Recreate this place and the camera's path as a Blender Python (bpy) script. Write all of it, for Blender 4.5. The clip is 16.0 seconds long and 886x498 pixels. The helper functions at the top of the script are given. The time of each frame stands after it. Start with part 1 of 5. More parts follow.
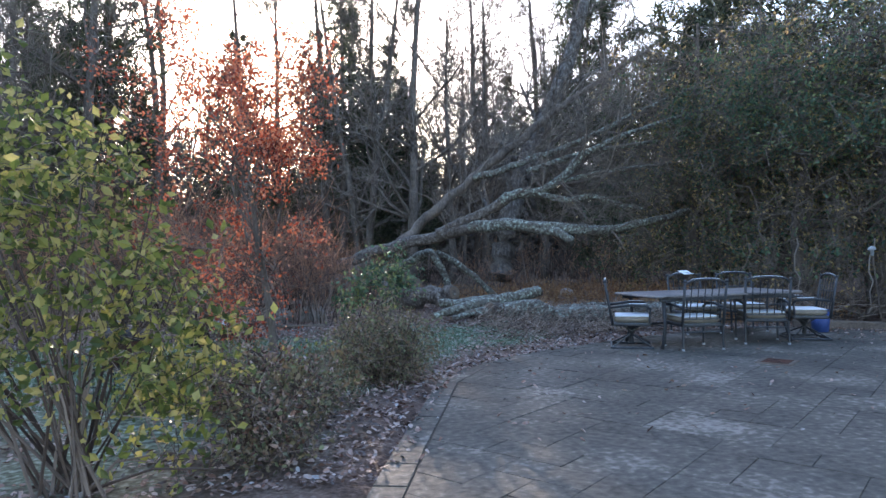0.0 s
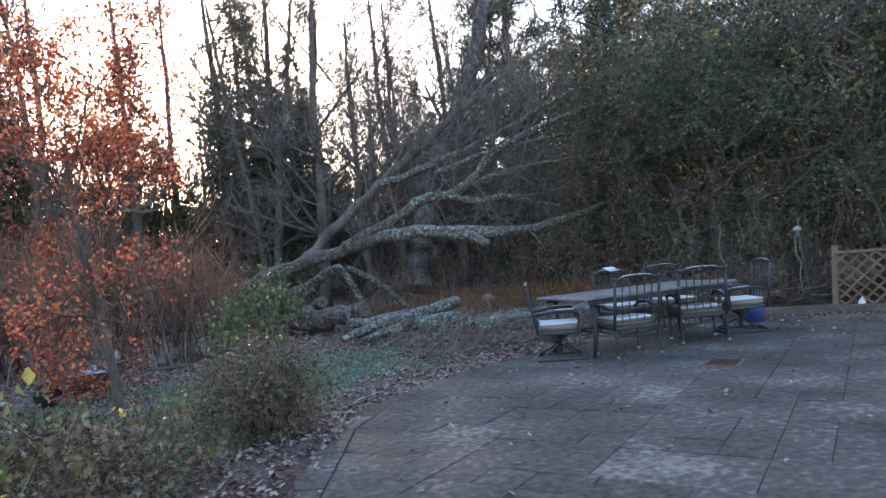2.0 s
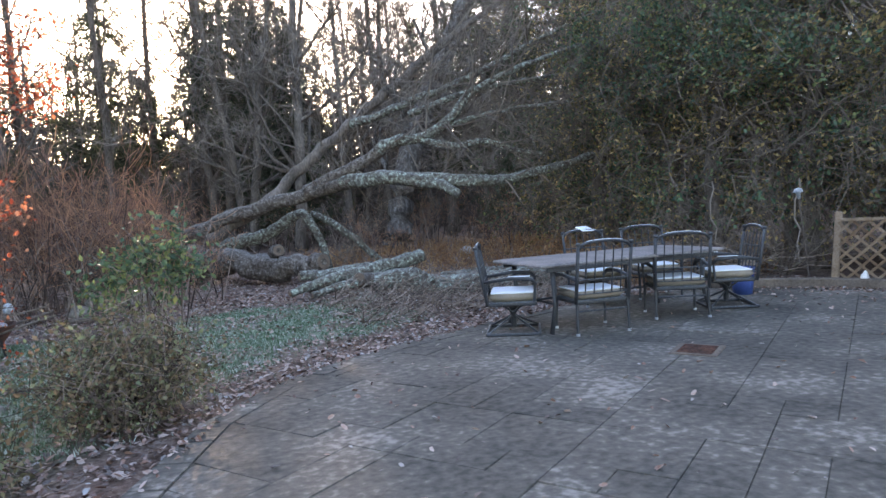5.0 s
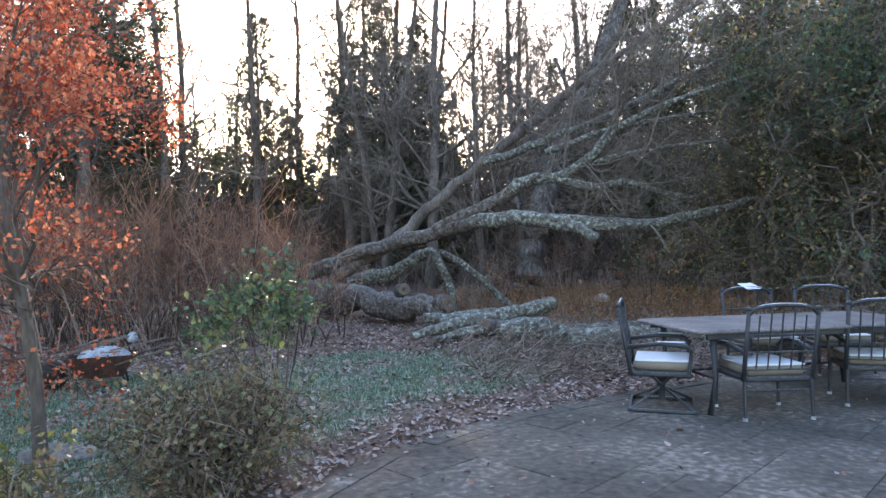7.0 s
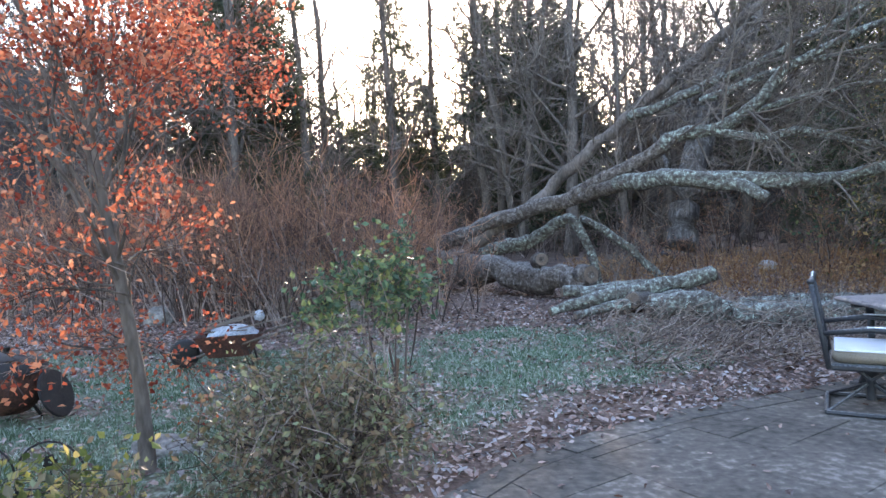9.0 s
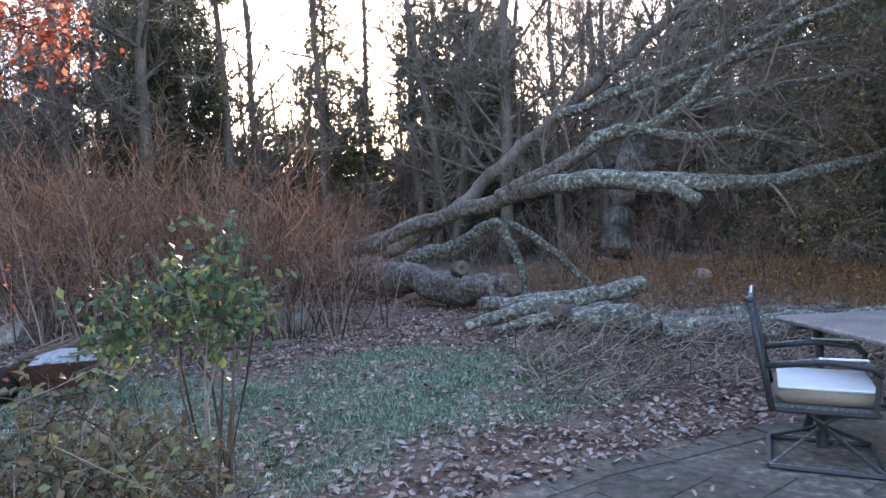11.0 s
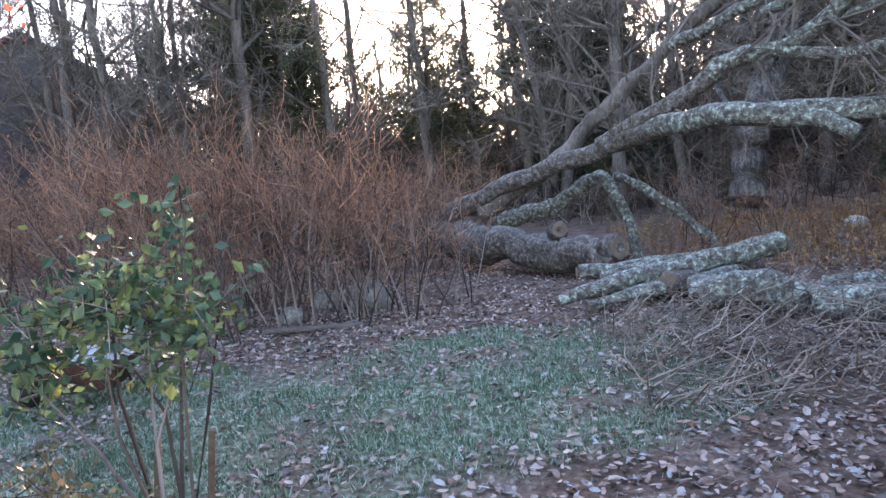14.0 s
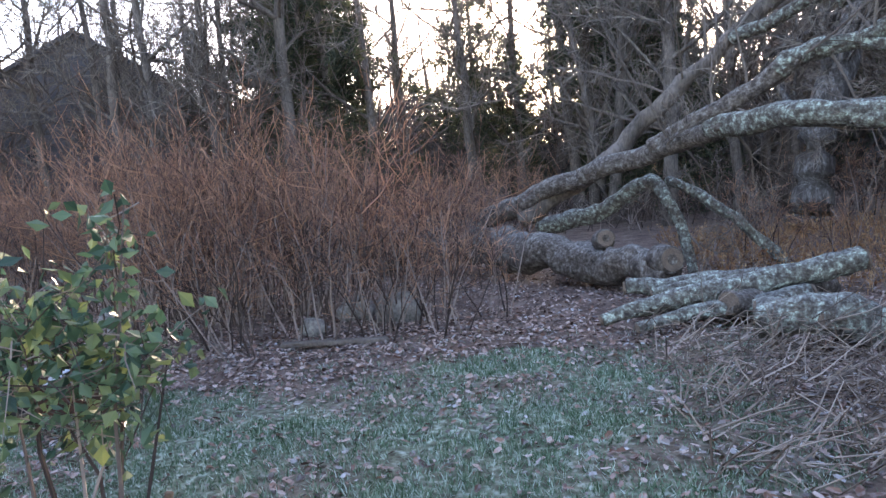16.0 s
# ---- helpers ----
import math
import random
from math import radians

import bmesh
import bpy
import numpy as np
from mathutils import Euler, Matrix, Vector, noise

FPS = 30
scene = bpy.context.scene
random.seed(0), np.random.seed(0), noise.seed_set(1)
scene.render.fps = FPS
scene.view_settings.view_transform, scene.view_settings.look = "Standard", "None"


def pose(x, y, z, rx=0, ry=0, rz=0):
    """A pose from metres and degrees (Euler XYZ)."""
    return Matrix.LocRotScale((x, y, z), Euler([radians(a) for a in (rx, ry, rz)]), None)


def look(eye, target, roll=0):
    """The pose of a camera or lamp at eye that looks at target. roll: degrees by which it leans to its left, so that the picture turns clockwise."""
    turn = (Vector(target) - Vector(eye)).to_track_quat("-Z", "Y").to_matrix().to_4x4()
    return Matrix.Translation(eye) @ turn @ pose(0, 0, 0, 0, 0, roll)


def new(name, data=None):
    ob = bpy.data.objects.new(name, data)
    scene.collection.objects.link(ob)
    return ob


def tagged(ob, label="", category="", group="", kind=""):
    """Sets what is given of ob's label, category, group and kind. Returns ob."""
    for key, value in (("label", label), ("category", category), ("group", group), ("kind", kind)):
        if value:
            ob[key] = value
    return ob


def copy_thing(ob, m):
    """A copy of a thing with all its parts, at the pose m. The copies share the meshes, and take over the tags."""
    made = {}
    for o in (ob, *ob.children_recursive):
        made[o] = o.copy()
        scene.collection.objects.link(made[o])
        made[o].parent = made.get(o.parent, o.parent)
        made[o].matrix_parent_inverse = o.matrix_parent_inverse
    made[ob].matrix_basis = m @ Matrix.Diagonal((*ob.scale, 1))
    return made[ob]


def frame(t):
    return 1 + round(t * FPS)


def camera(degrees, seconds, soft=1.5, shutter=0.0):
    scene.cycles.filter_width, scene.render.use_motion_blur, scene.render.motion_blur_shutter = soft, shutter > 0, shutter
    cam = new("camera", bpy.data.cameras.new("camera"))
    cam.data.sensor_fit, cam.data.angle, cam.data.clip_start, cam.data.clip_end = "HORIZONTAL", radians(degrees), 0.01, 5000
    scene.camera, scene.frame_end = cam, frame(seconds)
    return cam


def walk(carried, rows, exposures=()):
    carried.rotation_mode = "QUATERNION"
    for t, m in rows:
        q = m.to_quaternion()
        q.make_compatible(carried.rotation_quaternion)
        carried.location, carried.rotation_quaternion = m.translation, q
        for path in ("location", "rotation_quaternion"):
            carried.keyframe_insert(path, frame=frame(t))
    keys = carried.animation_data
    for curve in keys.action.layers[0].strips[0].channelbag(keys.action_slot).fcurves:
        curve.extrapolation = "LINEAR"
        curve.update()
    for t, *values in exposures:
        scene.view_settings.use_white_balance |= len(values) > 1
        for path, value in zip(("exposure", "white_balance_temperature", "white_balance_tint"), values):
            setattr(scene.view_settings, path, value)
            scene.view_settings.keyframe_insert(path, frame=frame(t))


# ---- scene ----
PATH = [
    (0, (-1.147, -3.028, 1.313), (-0.652, -1.091, 1.33), -0.9),
    (0.5, (-1.009, -2.671, 1.312), (-0.449, -0.754, 1.398), -4.2),
    (1, (-0.783, -2.395, 1.31), (-0.193, -0.485, 1.345), -2.5),
    (1.5, (-0.624, -2.145, 1.291), (-0.038, -0.232, 1.277), -4.1),
    (2, (-0.511, -1.871, 1.303), (0.207, -0.005, 1.341), -5.3),
    (2.5, (-0.233, -1.677, 1.272), (0.593, 0.144, 1.282), -1.3),
    (3, (0.032, -1.5, 1.313), (1.035, 0.23, 1.368), -2.6),
    (3.5, (0.093, -1.375, 1.312), (1.187, 0.299, 1.278), -2.5),
    (4, (0.288, -1.296, 1.339), (1.316, 0.415, 1.218), -5.1),
    (4.5, (0.425, -1.206, 1.359), (1.309, 0.585, 1.261), -2.6),
    (5, (0.512, -0.994, 1.356), (1.221, 0.872, 1.23), -3.2),
    (5.2, (0.555, -0.783, 1.321), (1.221, 1.102, 1.267), -3.2),
    (7.3, (0.767, -0.151, 1.42), (1.064, 1.827, 1.421), -1.6),
    (7.5, (0.781, -0.075, 1.406), (1.051, 1.906, 1.362), -2.5),
    (8, (0.895, 0.071, 1.425), (0.828, 2.07, 1.41), -0.9),
    (8.5, (0.932, 0.321, 1.387), (0.758, 2.311, 1.283), -2.3),
    (9, (0.901, 0.575, 1.427), (0.82, 2.571, 1.345), -2.4),
    (9.5, (0.975, 0.81, 1.369), (1.014, 2.808, 1.29), -3.4),
    (9.7, (1.029, 0.89, 1.384), (1.083, 2.886, 1.286), -2.3),
    (11.8, (1.647, 2.089, 1.358), (1.734, 4.087, 1.304), -2.2),
    (12, (1.675, 2.132, 1.361), (1.619, 4.129, 1.257), -3.1),
    (12.5, (1.68, 2.377, 1.365), (1.47, 4.359, 1.188), -4.1),
    (13, (1.699, 2.634, 1.341), (1.451, 4.614, 1.209), -6.7),
    (13.5, (1.795, 2.715, 1.39), (1.591, 4.701, 1.279), -2.8),
    (14, (1.849, 2.944, 1.359), (1.571, 4.918, 1.19), -5.3),
    (14.5, (1.83, 3.15, 1.374), (1.521, 5.118, 1.194), -6.1),
    (15, (1.799, 3.266, 1.371), (1.498, 5.238, 1.222), -6.5),
    (15.5, (1.858, 3.439, 1.387), (1.54, 5.407, 1.23), -4.9),
    (16, (1.886, 3.594, 1.394), (1.477, 5.545, 1.238), -4.6),
]
cam = camera(67.2, 16.0)
walk(cam, [(t, look(eye, goal, roll)) for t, eye, goal, roll in PATH],
     exposures=[(0.0, 2.4, 6400, 17), (1.5, 2.4, 6600, 18), (3.5, 1.9, 7200, 20), (5.0, 2.85, 7400, 21), (7.5, 2.75, 7000, 19), (8.5, 2.9, 6900, 20), (9.0, 3.05, 6900, 20), (9.5, 2.9, 6900, 21), (12.0, 2.75, 6950, 23), (12.5, 3.4, 6950, 23), (13.0, 2.75, 6950, 23), (13.5, 2.85, 7000, 24), (14.0, 3.1, 7000, 24), (16.0, 2.95, 7000, 25)])

# ---- light: low winter sun shining through the woods, clear pale sky ----
SUN_UP = 14.6
world = bpy.data.worlds.new("sky")
scene.world = world
world.use_nodes = True
wn = world.node_tree.nodes
sky = wn.new("ShaderNodeTexSky")
sky.sky_type, sky.sun_disc = "NISHITA", False
sky.sun_elevation, sky.sun_rotation = radians(SUN_UP), 0.0
sky.air_density, sky.dust_density, sky.ozone_density = 1.0, 1.2, 1.4
world.node_tree.links.new(sky.outputs[0], wn["Background"].inputs["Color"])
wn["Background"].inputs["Strength"].default_value = 0.15
sun = new("sun", bpy.data.lights.new("sun", "SUN"))
sun.data.energy, sun.data.angle, sun.data.color = 3.2, radians(0.5), (1.0, 0.84, 0.66)
sun.matrix_world = look((0, 100, 100 * math.tan(radians(SUN_UP))), (0, 0, 0))

R = random.Random(7)


# ---- materials ----
def surface(name, colors, rough=0.85, scale=3.0, fine=40.0, bump=0.3, metal=0.0, island=0.0, through_light=0.0, frost=0.0, obj_random=0.0, stretch=(1, 1, 1), detail_mix=0.5):
    """Two-scale procedural surface; island: how far the colour follows single pieces; frost: pale rime on faces turned up."""
    m = bpy.data.materials.new(name)
    m.use_nodes = True
    n, l = m.node_tree.nodes, m.node_tree.links
    p = n["Principled BSDF"]
    tc = n.new("ShaderNodeTexCoord")
    mp = n.new("ShaderNodeMapping")
    mp.inputs["Scale"].default_value = stretch
    l.new(tc.outputs["Object"], mp.inputs["Vector"])
    big, small = n.new("ShaderNodeTexNoise"), n.new("ShaderNodeTexNoise")
    big.inputs["Scale"].default_value, big.inputs["Detail"].default_value = scale, 5
    small.inputs["Scale"].default_value, small.inputs["Detail"].default_value = fine, 6
    for t in (big, small):
        l.new(mp.outputs[0], t.inputs["Vector"])
    mix = n.new("ShaderNodeMix")
    mix.inputs[0].default_value = detail_mix
    l.new(big.outputs["Fac"], mix.inputs[2])
    l.new(small.outputs["Fac"], mix.inputs[3])
    fac = mix.outputs[0]
    for amount, kind in ((island, "ShaderNodeNewGeometry"), (obj_random, "ShaderNodeObjectInfo")):
        if amount > 0:
            src = n.new(kind)
            mm = n.new("ShaderNodeMix")
            mm.inputs[0].default_value = amount
            l.new(fac, mm.inputs[2])
            l.new(src.outputs["Random Per Island" if kind.endswith("Geometry") else "Random"], mm.inputs[3])
            fac = mm.outputs[0]
    ramp = n.new("ShaderNodeValToRGB")
    e = ramp.color_ramp.elements
    lo, hi = (0.36, 0.64) if island + obj_random < 0.3 else (0.15, 0.85)
    while len(e) < len(colors):
        e.new(0.5)
    for k, c in enumerate(colors):
        e[k].position = lo + (hi - lo) * k / max(1, len(colors) - 1)
        e[k].color = (*c, 1)
    l.new(fac, ramp.inputs[0])
    col = ramp.outputs[0]
    if frost > 0:
        geo, sep, mr = n.new("ShaderNodeNewGeometry"), n.new("ShaderNodeSeparateXYZ"), n.new("ShaderNodeMapRange")
        l.new(geo.outputs["Normal"], sep.inputs[0])
        ad = n.new("ShaderNodeMath")
        ad.operation = "MULTIPLY"
        l.new(sep.outputs["Z"], ad.inputs[0])
        l.new(small.outputs["Fac"], ad.inputs[1])
        mr.inputs["From Min"].default_value, mr.inputs["From Max"].default_value = 0.3, 0.5
        mr.inputs["To Max"].default_value = frost
        l.new(ad.outputs[0], mr.inputs["Value"])
        fm = n.new("ShaderNodeMix")
        fm.data_type = "RGBA"
        l.new(mr.outputs[0], fm.inputs[0])
        l.new(col, fm.inputs[6])
        fm.inputs[7].default_value = (0.62, 0.7, 0.74, 1)
        col = fm.outputs[2]
    l.new(col, p.inputs["Base Color"])
    p.inputs["Roughness"].default_value, p.inputs["Metallic"].default_value = rough, metal
    if bump > 0:
        b = n.new("ShaderNodeBump")
        b.inputs["Strength"].default_value, b.inputs["Distance"].default_value = bump, 0.02
        l.new(small.outputs["Fac"], b.inputs["Height"])
        l.new(b.outputs[0], p.inputs["Normal"])
    if through_light > 0:
        tr, ms = n.new("ShaderNodeBsdfTranslucent"), n.new("ShaderNodeMixShader")
        ms.inputs[0].default_value = through_light
        l.new(col, tr.inputs["Color"])
        l.new(p.outputs[0], ms.inputs[1])
        l.new(tr.outputs[0], ms.inputs[2])
        l.new(ms.outputs[0], n["Material Output"].inputs["Surface"])
    return m


M_SLAB = surface("weathered_paving", [(0.034, 0.034, 0.032), (0.07, 0.068, 0.061), (0.115, 0.107, 0.095), (0.26, 0.245, 0.225)], 0.88, 1.1, 16, 0.6, obj_random=0.07, detail_mix=0.5)
M_BED = surface("joint_soil", [(0.04, 0.036, 0.03), (0.085, 0.075, 0.062)], 0.95, 6, 60)
M_BARK = surface("grey_bark", [(0.05, 0.042, 0.036), (0.12, 0.1, 0.085), (0.2, 0.17, 0.15)], 0.95, 3, 25, 0.9, stretch=(1, 1, 0.3))
M_LICHEN = surface("lichen_bark", [(0.045, 0.038, 0.032), (0.09, 0.08, 0.068), (0.18, 0.19, 0.165), (0.44, 0.53, 0.45)], 0.95, 15, 45, 1.0, frost=0.12, detail_mix=0.38)
M_LOGBARK = surface("rough_log_bark", [(0.03, 0.024, 0.02), (0.075, 0.06, 0.05), (0.14, 0.12, 0.105), (0.26, 0.25, 0.23)], 0.95, 13, 32, 1.0, frost=0.08, detail_mix=0.42)
M_CUT = surface("sawn_wood", [(0.09, 0.065, 0.05), (0.2, 0.15, 0.115)], 0.9, 8, 60, 0.3)
M_TWIG = surface("grey_twig", [(0.08, 0.065, 0.055), (0.16, 0.13, 0.11), (0.26, 0.23, 0.2)], 0.9, 2, 30, 0.2, island=0.5)
M_STEM = surface("brown_stem", [(0.035, 0.023, 0.02), (0.08, 0.056, 0.047), (0.32, 0.26, 0.23)], 0.85, 2, 30, 0.2, island=0.75)
# russet twigs; the brightest orange tone stands for sun on the tips
M_REDTIP = surface("russet_twig", [(0.1, 0.06, 0.05), (0.28, 0.165, 0.125), (0.55, 0.31, 0.19)], 0.8, 2, 30, 0.2, island=0.85, through_light=0.35)
M_MAPLE = surface("orange_leaf", [(0.22, 0.045, 0.03), (0.42, 0.1, 0.055), (0.56, 0.18, 0.09), (0.54, 0.26, 0.16)], 0.6, 3, 30, 0.1, island=0.8, through_light=0.6)
M_LITTER = surface("fallen_leaf", [(0.05, 0.024, 0.018), (0.16, 0.08, 0.058), (0.28, 0.165, 0.125), (0.42, 0.32, 0.28)], 0.8, 3, 40, 0.2, island=0.9, frost=0.14)
M_FROSTLEAF = surface("rimed_leaf", [(0.11, 0.075, 0.06), (0.22, 0.18, 0.165), (0.36, 0.35, 0.36)], 0.8, 3, 60, 0.2, island=0.85, frost=0.22)
M_GRASS = surface("frosted_grass", [(0.025, 0.06, 0.025), (0.07, 0.145, 0.075), (0.2, 0.3, 0.21), (0.62, 0.7, 0.66)], 0.8, 2.6, 40, 0.0, island=0.6, through_light=0.2)
M_BUSHLEAF = surface("green_leaf", [(0.03, 0.07, 0.045), (0.06, 0.125, 0.075), (0.1, 0.17, 0.1), (0.2, 0.24, 0.09)], 0.45, 3, 30, 0.1, island=0.85, through_light=0.35)
M_YELLEAF = surface("yellow_green_leaf", [(0.07, 0.1, 0.03), (0.16, 0.2, 0.05), (0.34, 0.34, 0.09), (0.5, 0.42, 0.16)], 0.45, 3, 30, 0.1, island=0.85, through_light=0.5)
M_BRONZE = surface("bronze_leaf", [(0.08, 0.09, 0.05), (0.15, 0.13, 0.075), (0.24, 0.16, 0.1), (0.2, 0.24, 0.13)], 0.5, 3, 30, 0.1, island=0.85, through_light=0.3)
M_VINELEAF = surface("vine_leaf", [(0.05, 0.06, 0.025), (0.14, 0.13, 0.05), (0.32, 0.24, 0.1), (0.5, 0.37, 0.18)], 0.6, 3, 30, 0.1, island=0.8, through_light=0.5)
M_NEEDLE = surface("dark_needles", [(0.03, 0.042, 0.028), (0.055, 0.072, 0.042), (0.1, 0.11, 0.06)], 0.7, 2, 30, 0.0, island=0.7, through_light=0.3)
M_FARWOOD = surface("far_twigs", [(0.045, 0.045, 0.045), (0.085, 0.08, 0.075), (0.13, 0.115, 0.09)], 0.9, 0.2, 3, 0.0, island=0.6)
# dry tan pushed to bright orange for low sun on the stalks
M_DRY = surface("dry_stalk", [(0.22, 0.11, 0.055), (0.4, 0.22, 0.11), (0.55, 0.38, 0.22)], 0.85, 2, 30, 0.0, island=0.8, through_light=0.5)
M_METAL = surface("dark_painted_metal", [(0.028, 0.033, 0.042), (0.05, 0.056, 0.066)], 0.5, 8, 60, 0.15, metal=0.3, frost=0.25)
M_CUSHION = surface("beige_cushion", [(0.17, 0.15, 0.12), (0.27, 0.24, 0.2)], 0.95, 6, 120, 0.3)
M_FROST = surface("white_rime", [(0.66, 0.74, 0.84), (0.8, 0.86, 0.92)], 0.7, 10, 120, 0.4)
M_TABLE = surface("weathered_tabletop", [(0.1, 0.1, 0.11), (0.19, 0.18, 0.185), (0.3, 0.28, 0.27)], 0.6, 3, 40, 0.2)
M_LATTICE = surface("old_lattice_wood", [(0.11, 0.07, 0.045), (0.18, 0.125, 0.085), (0.27, 0.21, 0.16)], 0.9, 5, 50, 0.4, obj_random=0.2)
M_TIMBER = surface("grey_timber", [(0.08, 0.065, 0.055), (0.17, 0.14, 0.12)], 0.95, 4, 40, 0.5)
M_RUST = surface("rusty_steel", [(0.025, 0.014, 0.011), (0.065, 0.028, 0.02), (0.12, 0.05, 0.032)], 0.85, 6, 50, 0.4)
M_BLACK = surface("black_iron", [(0.015, 0.015, 0.016), (0.035, 0.033, 0.032)], 0.6, 6, 50, 0.2, metal=0.4)
M_TARP = surface("frosted_sheet", [(0.14, 0.17, 0.2), (0.3, 0.34, 0.39), (0.52, 0.56, 0.6)], 0.6, 8, 60, 0.4, frost=0.2)
M_BLUE = surface("blue_plastic", [(0.02, 0.05, 0.2), (0.04, 0.09, 0.3)], 0.5, 6, 60, 0.1)
M_STONE = surface("pale_stone", [(0.3, 0.28, 0.26), (0.5, 0.48, 0.46), (0.62, 0.61, 0.6)], 0.9, 6, 50, 0.5, frost=0.3)
M_WHITE = surface("white_glaze", [(0.6, 0.63, 0.66), (0.78, 0.8, 0.82)], 0.4, 8, 60, 0.1)
M_ROOF = surface("roof_shingle", [(0.05, 0.05, 0.055), (0.1, 0.1, 0.105)], 0.9, 3, 30, 0.4)
M_SIDING = surface("grey_siding", [(0.06, 0.06, 0.065), (0.1, 0.1, 0.105)], 0.8, 3, 40, 0.2)
M_PANE = surface("window_glass", [(0.02, 0.025, 0.03), (0.04, 0.045, 0.05)], 0.08, 2, 20, 0.0)
M_SHED = surface("shed_board", [(0.2, 0.21, 0.22), (0.34, 0.35, 0.36)], 0.9, 3, 30, 0.4, obj_random=0.2)


def ground_material():
    m = surface("leafy_ground", [(0.04, 0.024, 0.018), (0.09, 0.056, 0.042), (0.15, 0.1, 0.08), (0.24, 0.19, 0.165)], 0.95, 2.2, 30, 0.8)
    n, l = m.node_tree.nodes, m.node_tree.links
    p = n["Principled BSDF"]
    old = p.inputs["Base Color"].links[0].from_socket
    at, tc = n.new("ShaderNodeAttribute"), n.new("ShaderNodeTexCoord")
    at.attribute_name = "lawn"
    nz, gr = n.new("ShaderNodeTexNoise"), n.new("ShaderNodeValToRGB")
    nz.inputs["Scale"].default_value, nz.inputs["Detail"].default_value = 18, 8
    l.new(tc.outputs["Object"], nz.inputs["Vector"])
    l.new(nz.outputs["Fac"], gr.inputs[0])
    e = gr.color_ramp.elements
    e[0].position, e[0].color = 0.36, (0.05, 0.055, 0.035, 1)
    e[1].position, e[1].color = 0.7, (0.36, 0.43, 0.37, 1)
    mid = e.new(0.52)
    mid.color = (0.13, 0.165, 0.11, 1)
    mx = n.new("ShaderNodeMix")
    mx.data_type = "RGBA"
    l.new(at.outputs["Fac"], mx.inputs[0])
    l.new(old, mx.inputs[6])
    l.new(gr.outputs[0], mx.inputs[7])
    l.new(mx.outputs[2], p.inputs["Base Color"])
    return m


M_GROUND = ground_material()


